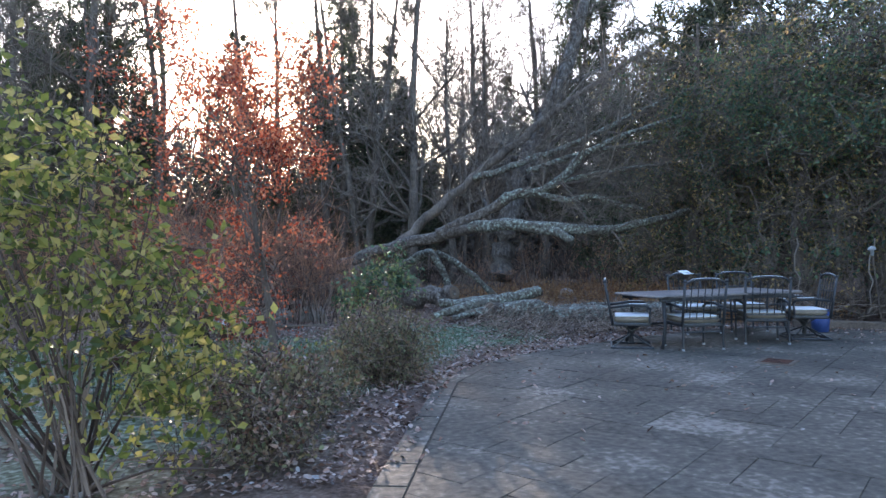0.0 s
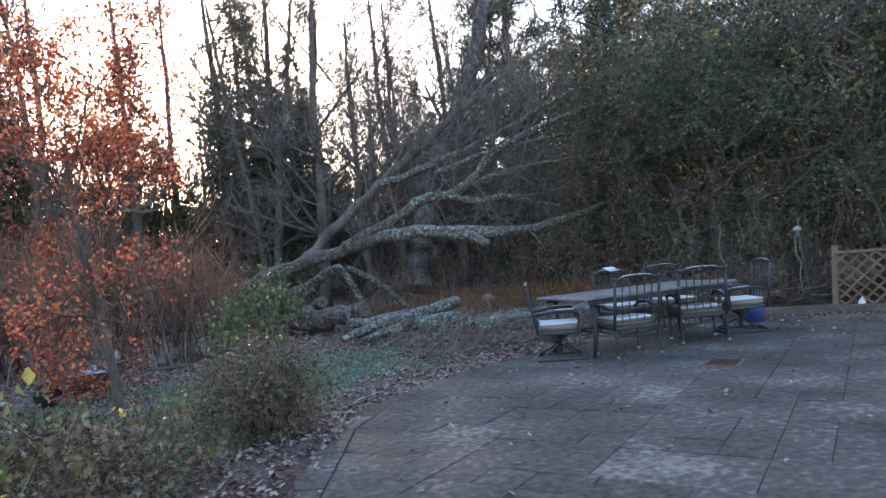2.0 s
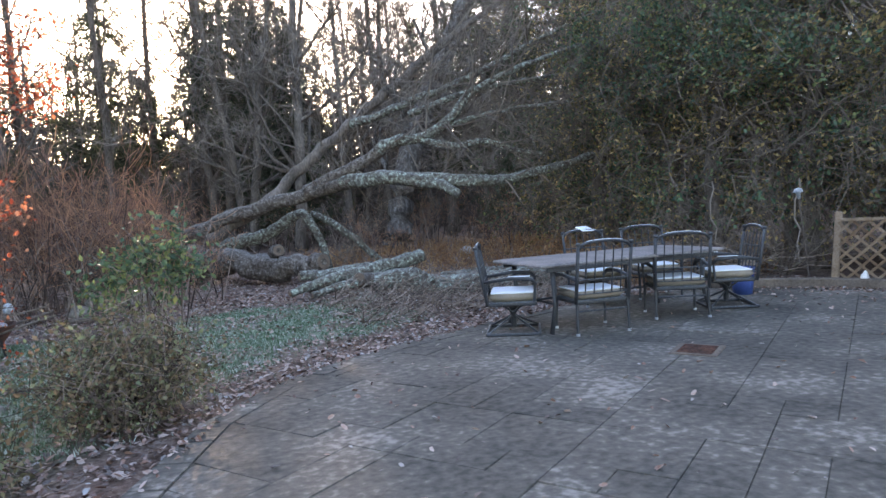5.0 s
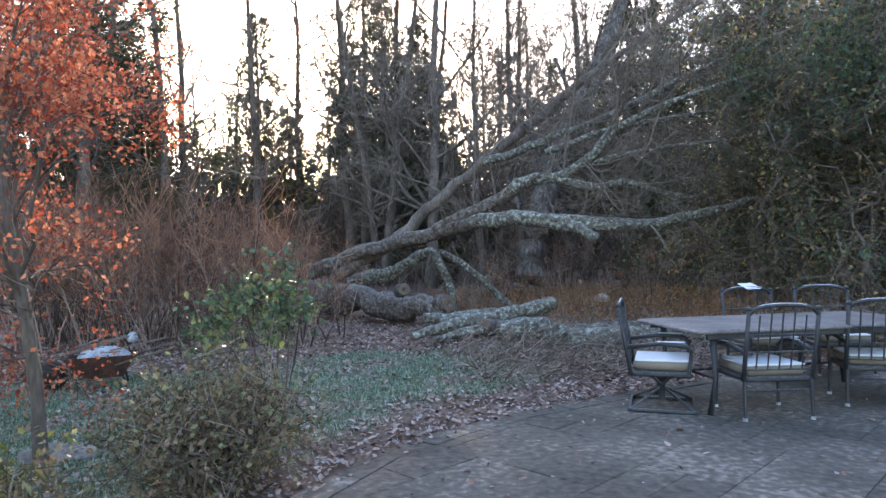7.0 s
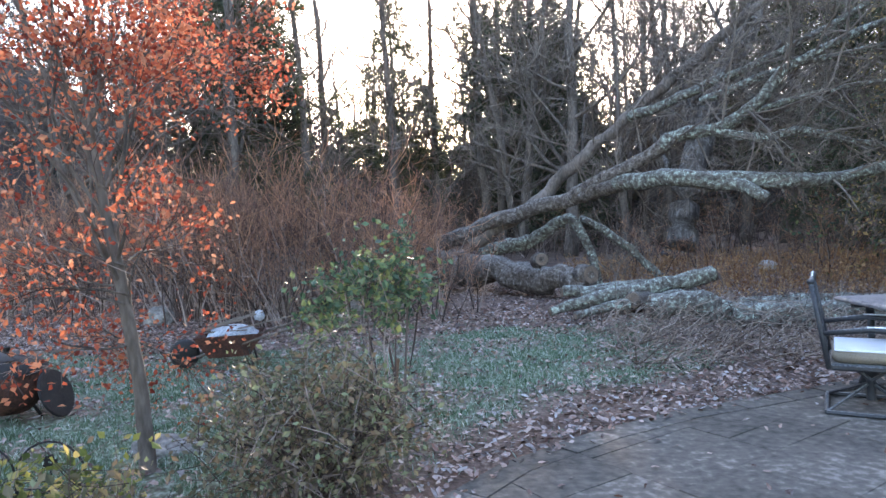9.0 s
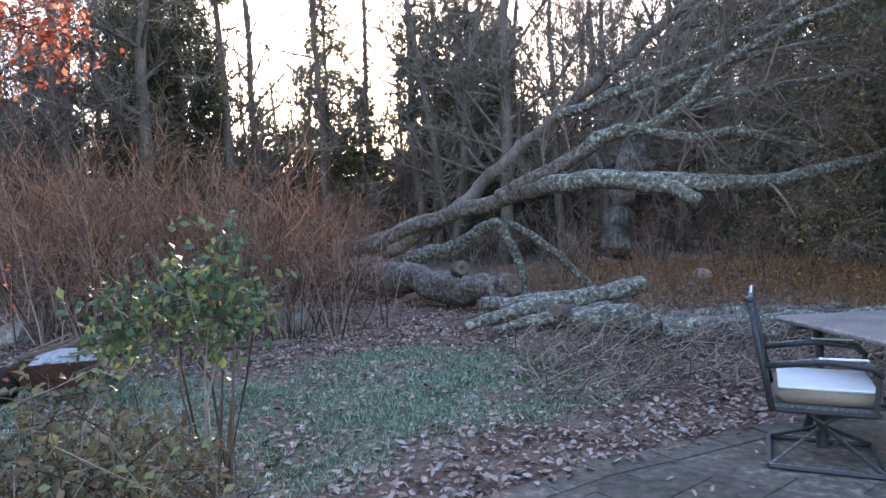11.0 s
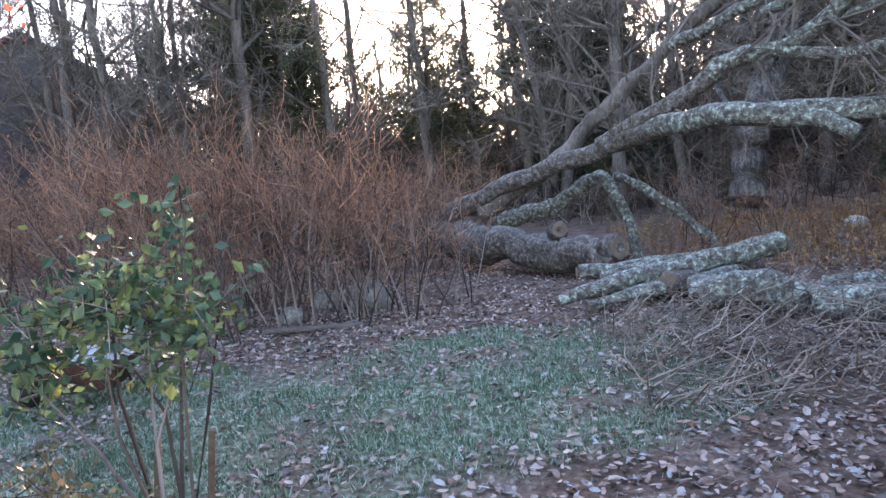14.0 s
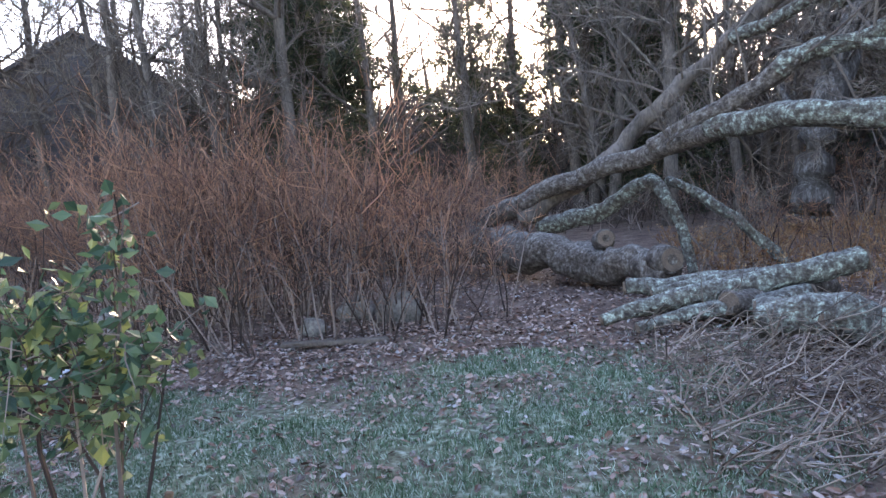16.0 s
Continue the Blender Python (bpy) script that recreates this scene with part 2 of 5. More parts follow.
# ---- mesh building ----
class Shape:
    def __init__(self):
        self.v, self.f = [], []

    def add(self, verts, faces):
        k = len(self.v)
        self.v += [tuple(p) for p in verts]
        self.f += [tuple(i + k for i in q) for q in faces]

    def box(self, center, size, turn=None, bevel=0.0):
        """A box, its edges cut by a bevel."""
        hx, hy, hz = (0.5 * a for a in size)
        b = min(bevel, hx * 0.9, hy * 0.9, hz * 0.9)
        c = Vector(center)
        if b <= 0:
            pts = [Vector((x * hx, y * hy, z * hz)) for z in (-1, 1) for x, y in ((-1, -1), (1, -1), (1, 1), (-1, 1))]
            fs = [(3, 2, 1, 0), (4, 5, 6, 7), (0, 1, 5, 4), (1, 2, 6, 5), (2, 3, 7, 6), (3, 0, 4, 7)]
        else:
            pts, fs = [], []
            for z, q in ((-hz, hx - b), (-hz + b, hx), (hz - b, hx), (hz, hx - b)):
                w, h = q, hy - (hx - q)
                for x, y in ((-w + b, -h), (w - b, -h), (w, -h + b), (w, h - b), (w - b, h), (-w + b, h), (-w, h - b), (-w, -h + b)):
                    pts.append(Vector((x, y, z)))
            for r in range(3):
                for k in range(8):
                    a, d = r * 8 + k, r * 8 + (k + 1) % 8
                    fs.append((a, d, d + 8, a + 8))
            fs += [tuple(range(7, -1, -1)), tuple(range(24, 32))]
        if turn is not None:
            pts = [turn @ p for p in pts]
        self.add([c + p for p in pts], fs)

    def tube(self, pts, radii, sides=6, rough=0.0, rng=None, caps=True):
        """A tapering round bar along pts."""
        pts = [Vector(p) for p in pts]
        if isinstance(radii, (int, float)):
            radii = [radii] * len(pts)
        vs, fs = [], []
        up = Vector((0.13, 0.21, 1)).normalized()
        for i, p in enumerate(pts):
            d = (pts[min(i + 1, len(pts) - 1)] - pts[max(i - 1, 0)])
            d = d.normalized() if d.length > 1e-9 else Vector((0, 0, 1))
            a = d.cross(up)
            if a.length < 0.1:
                a = d.cross(Vector((1, 0, 0)))
            a.normalize()
            b = d.cross(a)
            for k in range(sides):
                w = 2 * math.pi * k / sides
                r = radii[i] * (1 + (rng.uniform(-rough, rough) if rough and rng else 0))
                vs.append(p + r * (math.cos(w) * a + math.sin(w) * b))
        for i in range(len(pts) - 1):
            for k in range(sides):
                a, b = i * sides + k, i * sides + (k + 1) % sides
                fs.append((a, b, b + sides, a + sides))
        if caps:
            fs += [tuple(range(sides - 1, -1, -1)), tuple((len(pts) - 1) * sides + k for k in range(sides))]
        self.add(vs, fs)

    def twig(self, a, b, r, bend=0.0, rng=R):
        """A thin three-sided twig with one bend."""
        a, b = Vector(a), Vector(b)
        mid = (a + b) / 2 + Vector((rng.uniform(-1, 1), rng.uniform(-1, 1), rng.uniform(-1, 1))) * bend
        self.tube([a, mid, b], [r, r * 0.75, r * 0.35], 3, caps=False)

    def leaf(self, p, size, rng=R, flat=0.0, long=1.6):
        """One folded leaf: four triangles."""
        p = Vector(p)
        d = Vector((rng.gauss(0, 1), rng.gauss(0, 1), rng.gauss(0, 1) * (1 - flat))).normalized()
        s = d.cross(Vector((rng.gauss(0, 0.4), rng.gauss(0, 0.4), 1))).normalized() if flat else d.cross(Vector((rng.gauss(0, 1), rng.gauss(0, 1), rng.gauss(0, 1)))).normalized()
        u = d.cross(s)
        w, h = size * 0.5, size * long
        lift = u * size * rng.uniform(0.05, 0.3 + 0.3 * flat)
        self.add([p, p + d * h * 0.5 + s * w + lift, p + d * h, p + d * h * 0.5 - s * w + lift, p + d * h * 0.5], [(0, 1, 4), (1, 2, 4), (2, 3, 4), (3, 0, 4)])

    def curled_leaf(self, p, size, rng):
        """A dry fallen leaf: an uneven, cupped outline with lobes."""
        p = Vector(p)
        up = Vector((rng.gauss(0, 0.35), rng.gauss(0, 0.35), 1)).normalized()
        d = up.cross(Vector((rng.gauss(0, 1), rng.gauss(0, 1), 0.1))).normalized()
        s = up.cross(d)
        cup = rng.uniform(-0.1, 0.45)
        vs = [p]
        for k in range(7):
            a = 2 * math.pi * k / 7
            r = rng.uniform(0.55, 1.1)
            vs.append(p + size * (d * math.cos(a) * 1.1 + s * math.sin(a) * 0.65) * r + up * size * cup * abs(math.sin(a)) * r)
        self.add(vs, [(0, k + 1, (k + 1) % 7 + 1) for k in range(7)])

    def lathe(self, profile, center=(0, 0, 0), sides=20):
        vs, fs = [], []
        c = Vector(center)
        for r, z in profile:
            vs += [c + Vector((r * math.cos(2 * math.pi * k / sides), r * math.sin(2 * math.pi * k / sides), z)) for k in range(sides)]
        for i in range(len(profile) - 1):
            for k in range(sides):
                a, b = i * sides + k, i * sides + (k + 1) % sides
                fs.append((a, b, b + sides, a + sides))
        self.add(vs, fs)


def mesh_of(name, shape, material, smooth=False):
    me = bpy.data.meshes.new(name)
    me.from_pydata(shape.v, [], shape.f)
    me.materials.append(material)
    if smooth:
        me.polygons.foreach_set("use_smooth", [True] * len(me.polygons))
    me.update()
    return me


def part(name, shape, material, parent, label="", smooth=False):
    ob = new(name, mesh_of(name, shape, material, smooth))
    ob.parent = parent
    if label:
        ob["label"] = label
    return ob


def thing(name, label, category, group="", kind="", at=None):
    ob = tagged(new(name), label, category, group, kind)
    if at is not None:
        ob.matrix_world = at
    return ob


def solid(name, shape, material, label, category, group="", kind="", smooth=False):
    return tagged(new(name, mesh_of(name, shape, material, smooth)), label, category, group, kind)


def smooth_line(pts, n=4):
    """Catmull-Rom through a few control points (x, y, z, radius)."""
    out = []
    p = [Vector(q) for q in pts]
    for i in range(len(p) - 1):
        a, b, c, d = p[max(i - 1, 0)], p[i], p[i + 1], p[min(i + 2, len(p) - 1)]
        for k in range(n):
            t = k / n
            out.append(0.5 * ((2 * b) + (c - a) * t + (2 * a - 5 * b + 4 * c - d) * t * t + (3 * b - a - 3 * c + d) * t ** 3))
    out.append(p[-1])
    return out


def limb(shape, pts, rng, n=4, sides=8, rough=0.12, burl=0.12, wander=0.55):
    line = smooth_line(pts, n)
    jig = [Vector((noise.noise(q.xyz * 1.9), noise.noise(q.xyz * 1.9 + Vector((9, 0, 0))), noise.noise(q.xyz * 1.9 + Vector((0, 9, 0))))) * wander * q.w for q in line]
    k0 = len(shape.v)
    mid = [q.xyz + j for q, j in zip(line, jig)]
    shape.tube(mid, [q.w for q in line], sides, rough * 0.6, rng)
    for i, c in enumerate(mid):
        w = line[i].w
        for k in range(k0 + i * sides, k0 + (i + 1) * sides):
            p = Vector(shape.v[k])
            swell = burl * (noise.noise(c * 0.9 / max(w, 0.1) * 0.3 + (p - c) / w) + 0.5 * noise.noise(p * 7))
            shape.v[k] = tuple(p + (p - c) * swell)
    return [(q.xyz, q.w) for q in line]


def side_way(d, rng, spread, up=0.0):
    w = Vector((rng.gauss(0, 1), rng.gauss(0, 1), rng.gauss(0, 1) + up))
    w = (d.normalized() * (1 - spread) + w.normalized() * spread)
    return w.normalized()


def grow(wood, fine, start, d, length, r, depth, rng, ends, up=0.25, spread=0.55, kids=4, thin=0.002):
    """A branch that forks again and again; thick wood goes to one shape, twigs to another."""
    seg = 4 if depth > 1 else 2 if depth else 1
    pts, q, w = [start.copy()], start.copy(), d.copy()
    for k in range(seg):
        w = (w + Vector((rng.gauss(0, 0.16), rng.gauss(0, 0.16), rng.gauss(0, 0.12) + up * 0.12))).normalized()
        q = q + w * (length / seg)
        pts.append(q.copy())
    radii = [max(thin, r * (1 - 0.62 * k / seg)) for k in range(seg + 1)]
    (wood if depth > 1 else fine).tube(pts, radii, 6 if depth > 2 else 3, caps=False)
    ends.append(pts[-1])
    if depth == 0:
        return
    for k in range(kids):
        i = rng.uniform(0.3, 1.0) * seg
        j = min(int(i), seg - 1)
        p = pts[j].lerp(pts[j + 1], i - j)
        grow(wood, fine, p, side_way(pts[j + 1] - pts[j], rng, spread, up), length * rng.uniform(0.45, 0.7), radii[j] * 0.55, depth - 1, rng, ends, up, spread, kids, thin)


# ---- ground: one sheet, lawn by the patio and leaf litter under the trees ----
PATIO = [(-1.5, -9.0), (-1.1, -1.5), (-0.75, 0.4), (-0.33, 1.54), (0.12, 2.7), (0.5, 3.7), (1.04, 4.45), (1.7, 5.0), (2.35, 5.4), (3.2, 5.75), (4.2, 6.2), (5.8, 6.7), (7.4, 6.45), (8.4, 5.5), (9.85, 2.9), (11.2, -1.0), (12.0, -9.0)]


def patio_depth(x, y):
    """Metres inside the patio's outline (negative outside)."""
    d = 1e9
    for (ax, ay), (bx, by) in zip(PATIO, PATIO[1:] + PATIO[:1]):
        ex, ey = bx - ax, by - ay
        d = min(d, ((x - ax) * ey - (y - ay) * ex) / math.hypot(ex, ey))
    return d


def lawn_amount(x, y):
    wob = noise.noise(Vector((x * 0.8, y * 0.8, 0))) * 0.9 + noise.noise(Vector((x * 3, y * 3, 4))) * 0.45
    far = 8.7 + 0.33 * max(x + 1.0, 0) if x > -1.0 else 8.6
    strip = 0.45 + (0.25 * max(x - 0.8, 0))
    a = min(1, max(0, (far - y + wob) / 0.9))
    b = min(1, max(0, (-patio_depth(x, y) - strip + wob * 0.6) / 0.8))
    c = min(1, max(0, (3.3 - x + wob) / 1.0))
    e = min(1, max(0, (x + 14) / 3)) * (1 if y > 2 else max(0, 1 - (2 - y) / 2))
    worn = min(1, max(0.25, 0.85 + 1.5 * noise.noise(Vector((x * 1.1, y * 1.4, 21)))))
    return a * b * c * e * worn


def ground_height(x, y):
    near = -0.05 + 0.025 * noise.noise(Vector((x * 0.7, y * 0.7, 2)))
    d = patio_depth(x, y)
    if d > -0.1:
        return -0.09
    if y > 10:
        near += 0.06 * noise.noise(Vector((x * 0.25, y * 0.25, 7))) * min(1, (y - 10) / 5)
    return near


def axis(lo, hi, step, reach):
    line, s = [], step
    q = lo
    while q > -reach:
        s *= 1.45
        q -= s
        line.insert(0, q)
    k = int((hi - lo) / step)
    line += [lo + step * i for i in range(k + 1)]
    q, s = line[-1], step
    while q < reach:
        s *= 1.45
        q += s
        line.append(q)
    return line


def build_ground():
    xs, ys = axis(-12, 14, 0.22, 2500), axis(-3, 22, 0.22, 2500)
    sh = Shape()
    sh.v = [(x, y, ground_height(x, y)) for y in ys for x in xs]
    w = len(xs)
    sh.f = [(j * w + i, j * w + i + 1, (j + 1) * w + i + 1, (j + 1) * w + i) for j in range(len(ys) - 1) for i in range(w - 1)]
    g = solid("ground", sh, M_GROUND, "frosted lawn running into brown leaf litter under trees", "ground", kind="structure", smooth=True)
    at = g.data.attributes.new("lawn", "FLOAT", "POINT")
    at.data.foreach_set("value", [lawn_amount(x, y) for x, y, z in sh.v])
    return g


build_ground()


# ---- patio bed and kerb ----
def build_patio_bed():
    sh = Shape()
    n = len(PATIO)
    top = [(x, y, -0.009) for x, y in PATIO]
    low = [(x, y, -0.14) for x, y in PATIO]
    sh.add(top + low, [tuple(range(n - 1, -1, -1))] + [tuple(range(n, 2 * n))] + [(i, (i + 1) % n, (i + 1) % n + n, i + n) for i in range(n)])
    return solid("pavement", sh, M_BED, "weathered grey patio of stained concrete slabs with soil joints", "patio", kind="structure")


patio = build_patio_bed()


def bar_between(a, b, w, h, z, bevel=0.01):
    a, b = Vector(a), Vector(b)
    d = b - a
    sh = Shape()
    sh.box((*((a + b) / 2), z), (d.length, w, h), Matrix.Rotation(math.atan2(d.y, d.x), 3, "Z"), bevel)
    return sh


KERB = [(7.4, 6.5), (8.45, 5.55), (9.15, 4.25), (9.92, 2.9), (10.6, 1.0), (11.25, -1.0)]
for a, b in zip(KERB, KERB[1:]):
    solid("edging_timber", bar_between(a, b, 0.13, 0.2, 0.02, 0.015), M_TIMBER, "weathered grey landscape timber edging the patio", "edging timber", "patio edging timbers")


# ---- the fallen tree ----
def build_fallen_tree():
    rng = random.Random(3)
    t = thing("fallen_tree", "large fallen tree with lichen-covered limbs lying on leaf litter", "fallen tree")
    trunk = Shape()
    main = limb(trunk, [(-2.6, 17.2, 0.42, 0.42), (-0.6, 15.9, 0.46, 0.36), (0.3, 14.9, 0.52, 0.31), (0.8, 14.4, 0.38, 0.33), (1.4, 13.75, 0.44, 0.26), (2.0, 13.1, 0.3, 0.28), (2.5, 12.55, 0.32, 0.2), (2.95, 12.05, 0.2, 0.22)], rng, 9, 28, 0.06, 0.3)
    part("trunk", trunk, M_LOGBARK, t, "furrowed grey-brown trunk sawn at the end", True)
    fine = Shape()

    def bough(name, pts, twigs, tw_len, sides=10, material=M_LICHEN):
        sh = Shape()
        line = limb(sh, [(x, y, z, r * 0.84) for x, y, z, r in pts], rng, 12, sides + 2, 0.1, 0.28)
        ob = part(name, sh, material, t, "lichen-covered limb", True)
        tw, ends = Shape(), []
        for k in range(twigs):
            i = rng.randrange(len(line) // 4, len(line) - 1)
            p, r = line[i]
            d = side_way(line[i + 1][0] - p, rng, 0.6, 0.1)
            grow(tw, tw, p, d, tw_len * rng.uniform(0.5, 1.1), min(0.02, r * 0.4), 3, rng, ends, 0.1, 0.5, 4, 0.0035)
        if twigs:
            part("twig_spray", tw, M_TWIG, ob, "bare grey twigs")["kind"] = "stuff"
        return line

    bough("limb", [(-0.2, 15.4, 0.7, 0.24), (1.4, 14.7, 1.35, 0.185), (2.75, 13.7, 1.75, 0.17), (3.75, 12.3, 1.98, 0.15)], 5, 0.9, material=M_LOGBARK)
    bough("limb", [(3.6, 12.55, 1.95, 0.17), (3.75, 12.3, 1.98, 0.17), (4.5, 11.2, 1.93, 0.155), (5.4, 10.8, 1.85, 0.14), (6.4, 11.1, 1.85, 0.125), (7.7, 11.55, 2.04, 0.11), (9.15, 11.9, 2.32, 0.09)], 7, 0.9)
    bough("limb", [(4.55, 11.15, 1.9, 0.13), (4.95, 10.8, 1.78, 0.12), (5.25, 10.5, 1.56, 0.1)], 0, 1, 8)
    bough("limb", [(2.9, 13.4, 1.85, 0.17), (3.9, 12.8, 2.3, 0.15), (4.6, 12.5, 2.74, 0.14)], 4, 1.2, material=M_LOGBARK)
    bough("limb", [(4.4, 12.58, 2.6, 0.142), (4.6, 12.5, 2.74, 0.14), (5.2, 12.3, 2.84, 0.13), (5.8, 12.0, 3.2, 0.11), (6.3, 11.7, 3.75, 0.09), (7.6, 11.3, 4.3, 0.06), (9.6, 11.0, 4.9, 0.03)], 22, 1.8)
    bough("limb", [(5.15, 12.3, 2.8, 0.1), (5.8, 12.05, 2.62, 0.085), (6.45, 11.9, 2.68, 0.075), (7.15, 11.8, 2.48, 0.06), (7.85, 11.8, 2.38, 0.045)], 8, 1.0)
    bough("limb", [(0.9, 14.9, 0.9, 0.2), (2.2, 14.8, 1.65, 0.17), (3.5, 14.8, 2.78, 0.15), (4.5, 14.7, 3.6, 0.14), (5.5, 14.5, 4.4, 0.14), (7.0, 14.2, 5.6, 0.1), (9.2, 13.6, 7.0, 0.05)], 26, 2.2, material=M_BARK)
    bough("limb", [(4.3, 14.6, 3.4, 0.12), (5.4, 13.4, 3.75, 0.1), (6.6, 12.6, 4.2, 0.08), (8.1, 12.2, 4.95, 0.055), (9.8, 11.8, 5.7, 0.03)], 20, 1.7)
    bough("limb", [(5.2, 12.9, 3.4, 0.09), (6.2, 12.3, 3.75, 0.075), (7.3, 12.0, 3.95, 0.06), (9.2, 11.5, 4.15, 0.04), (11.2, 11.1, 4.35, 0.025)], 20, 1.5)
    bough("limb", [(5.4, 12.2, 2.95, 0.07), (6.8, 11.9, 3.3, 0.055), (8.6, 11.6, 3.5, 0.04), (10.3, 11.4, 3.62, 0.02)], 14, 1.2)
    bough("limb", [(1.2, 15.6, 0.6, 0.2), (2.1, 15.4, 0.9, 0.18), (2.95, 15.0, 1.33, 0.14), (3.15, 14.75, 1.2, 0.115), (3.42, 14.5, 0.65, 0.1), (3.5, 14.2, -0.05, 0.09)], 3, 0.6)
    bough("limb", [(3.3, 15.1, 1.38, 0.08), (3.8, 14.75, 1.05, 0.1), (4.3, 14.4, 0.58, 0.1), (4.85, 14.1, -0.05, 0.09)], 3, 0.6)
    for p, d, r in (((2.2, 12.82, 0.66), (0.12, -0.95, 0.2), 0.13), ((2.93, 11.95, 0.42), (0.4, -0.9, 0.12), 0.17)):
        stub, face = Shape(), Shape()
        p, d = Vector(p), Vector(d).normalized()
        stub.tube([p - d * 0.25, p - d * 0.05, p], [r * 1.25, r * 1.05, r], 14)
        face.tube([p + d * 0.002, p + d * 0.01], [r * 0.86, r * 0.84], 14)
        ring = Shape()
        ring.tube([p + d * 0.008, p + d * 0.014], [r * 0.4, r * 0.38], 12)
        s = part("branch_stub", stub, M_LOGBARK, t, "sawn branch stub", True)
        part("cut_face", face, M_CUT, s, "pale sawn face")
        part("heart_ring", ring, M_LOGBARK, s)
    return t


build_fallen_tree()


def sawn_log(pts, label, material=M_LICHEN, seed=1, twigs=0):
    rng = random.Random(seed)
    t = thing("cut_log", label, "log", "sawn logs on the lawn's edge")
    sh = Shape()
    line = limb(sh, pts, rng, 9, 14, 0.06, 0.3)
    part("bark", sh, material, t, "", True)
    for (p, r), (q, _) in ((line[0], line[1]), (line[-1], line[-2])):
        f = Shape()
        d = (p - q).normalized()
        f.tube([p - d * 0.01, p + d * 0.012], [r * 0.93, r * 0.9], 12)
        part("cut_face", f, M_CUT, t, "weathered sawn face")
    if twigs:
        tw = Shape()
        for k in range(twigs):
            p, r = line[rng.randrange(1, len(line) - 1)]
            grow(tw, tw, p, side_way(Vector((0, -0.3, 0.7)), rng, 0.7, 0.3), rng.uniform(0.2, 0.5), 0.008, 1, rng, [], 0.2)
        part("twig_spray", tw, M_TWIG, t)["kind"] = "stuff"
    return t


sawn_log([(2.02, 10.28, 0.05, 0.06), (2.75, 10.38, 0.22, 0.1), (3.4, 10.46, 0.3, 0.12), (4.0, 10.55, 0.4, 0.12), (4.52, 10.6, 0.48, 0.11)], "lichen-covered sawn limb propped on other logs", seed=2, twigs=3)
sawn_log([(2.3, 11.0, 0.25, 0.08), (3.1, 11.0, 0.26, 0.11), (3.7, 11.0, 0.3, 0.11), (4.15, 11.0, 0.34, 0.1)], "grey limb lying across a brushy log heap", seed=3, twigs=3)
sawn_log([(3.18, 10.1, 0.2, 0.12), (3.7, 10.6, 0.14, 0.14), (4.4, 11.3, 0.12, 0.13)], "short grey sawn log with ringed face", M_LOGBARK, 4)
sawn_log([(2.4, 10.75, 0.08, 0.08), (3.2, 10.7, 0.08, 0.1), (4.3, 10.3, 0.1, 0.11)], "low dark log beneath the heap", M_LOGBARK, 9)
sawn_log([(3.25, 9.42, 0.2, 0.16), (3.7, 9.28, 0.2, 0.17), (4.1, 9.2, 0.14, 0.16), (4.3, 9.18, 0.1, 0.14)], "stubby lichen-white log lying on brush", seed=5, twigs=3)
sawn_log([(4.2, 9.0, 0.1, 0.17), (5.0, 8.85, 0.12, 0.17), (5.9, 8.7, 0.14, 0.16), (7.0, 8.75, 0.14, 0.15)], "long grey lichened log behind a dead twig pile", seed=6, twigs=6)
sawn_log([(4.5, 9.6, 0.12, 0.12), (5.6, 9.5, 0.14, 0.12), (6.8, 9.9, 0.12, 0.11)], "mossy log half sunk in dry stalks", seed=7, twigs=5)
sawn_log([(2.35, 10.0, 0.02, 0.05), (2.9, 10.15, 0.12, 0.075), (3.5, 10.2, 0.18, 0.085), (3.95, 10.3, 0.24, 0.08)], "thin crooked lichened limb on the log heap", seed=12, twigs=4)
sawn_log([(2.55, 10.62, 0.22, 0.06), (3.2, 10.6, 0.34, 0.085), (3.75, 10.62, 0.36, 0.08)], "short knotty limb lying across other logs", seed=13, twigs=3)
sawn_log([(3.9, 9.55, 0.05, 0.1), (4.5, 9.3, 0.1, 0.12), (5.2, 9.2, 0.08, 0.11)], "dark rotting log under dead brush", M_LOGBARK, 14, 6)


def stub_faces():
    for c, d, r in (((3.67, 9.1, 0.22), (0.0, -1, 0.1), 0.075),):
        t = thing("knot_stub", "round sawn knot on a lichened log", "branch stub")
        a, b = Shape(), Shape()
        c, d = Vector(c), Vector(d).normalized()
        a.tube([c - d * 0.1, c], [r * 1.2, r], 12)
        b.tube([c, c + d * 0.008], [r * 0.8, r * 0.78], 12)
        part("bark", a, M_LICHEN, t, "", True)
        part("cut_face", b, M_CUT, t)


stub_faces()


# ---- the standing leaning tree behind ----
# pale bark, its patches raised for the light on the trunk's left
M_PALEBARK = surface("flaking_bark", [(0.04, 0.034, 0.03), (0.09, 0.078, 0.07), (0.24, 0.23, 0.22)], 0.95, 9, 30, 1.0, detail_mix=0.4, stretch=(1, 1, 0.4))


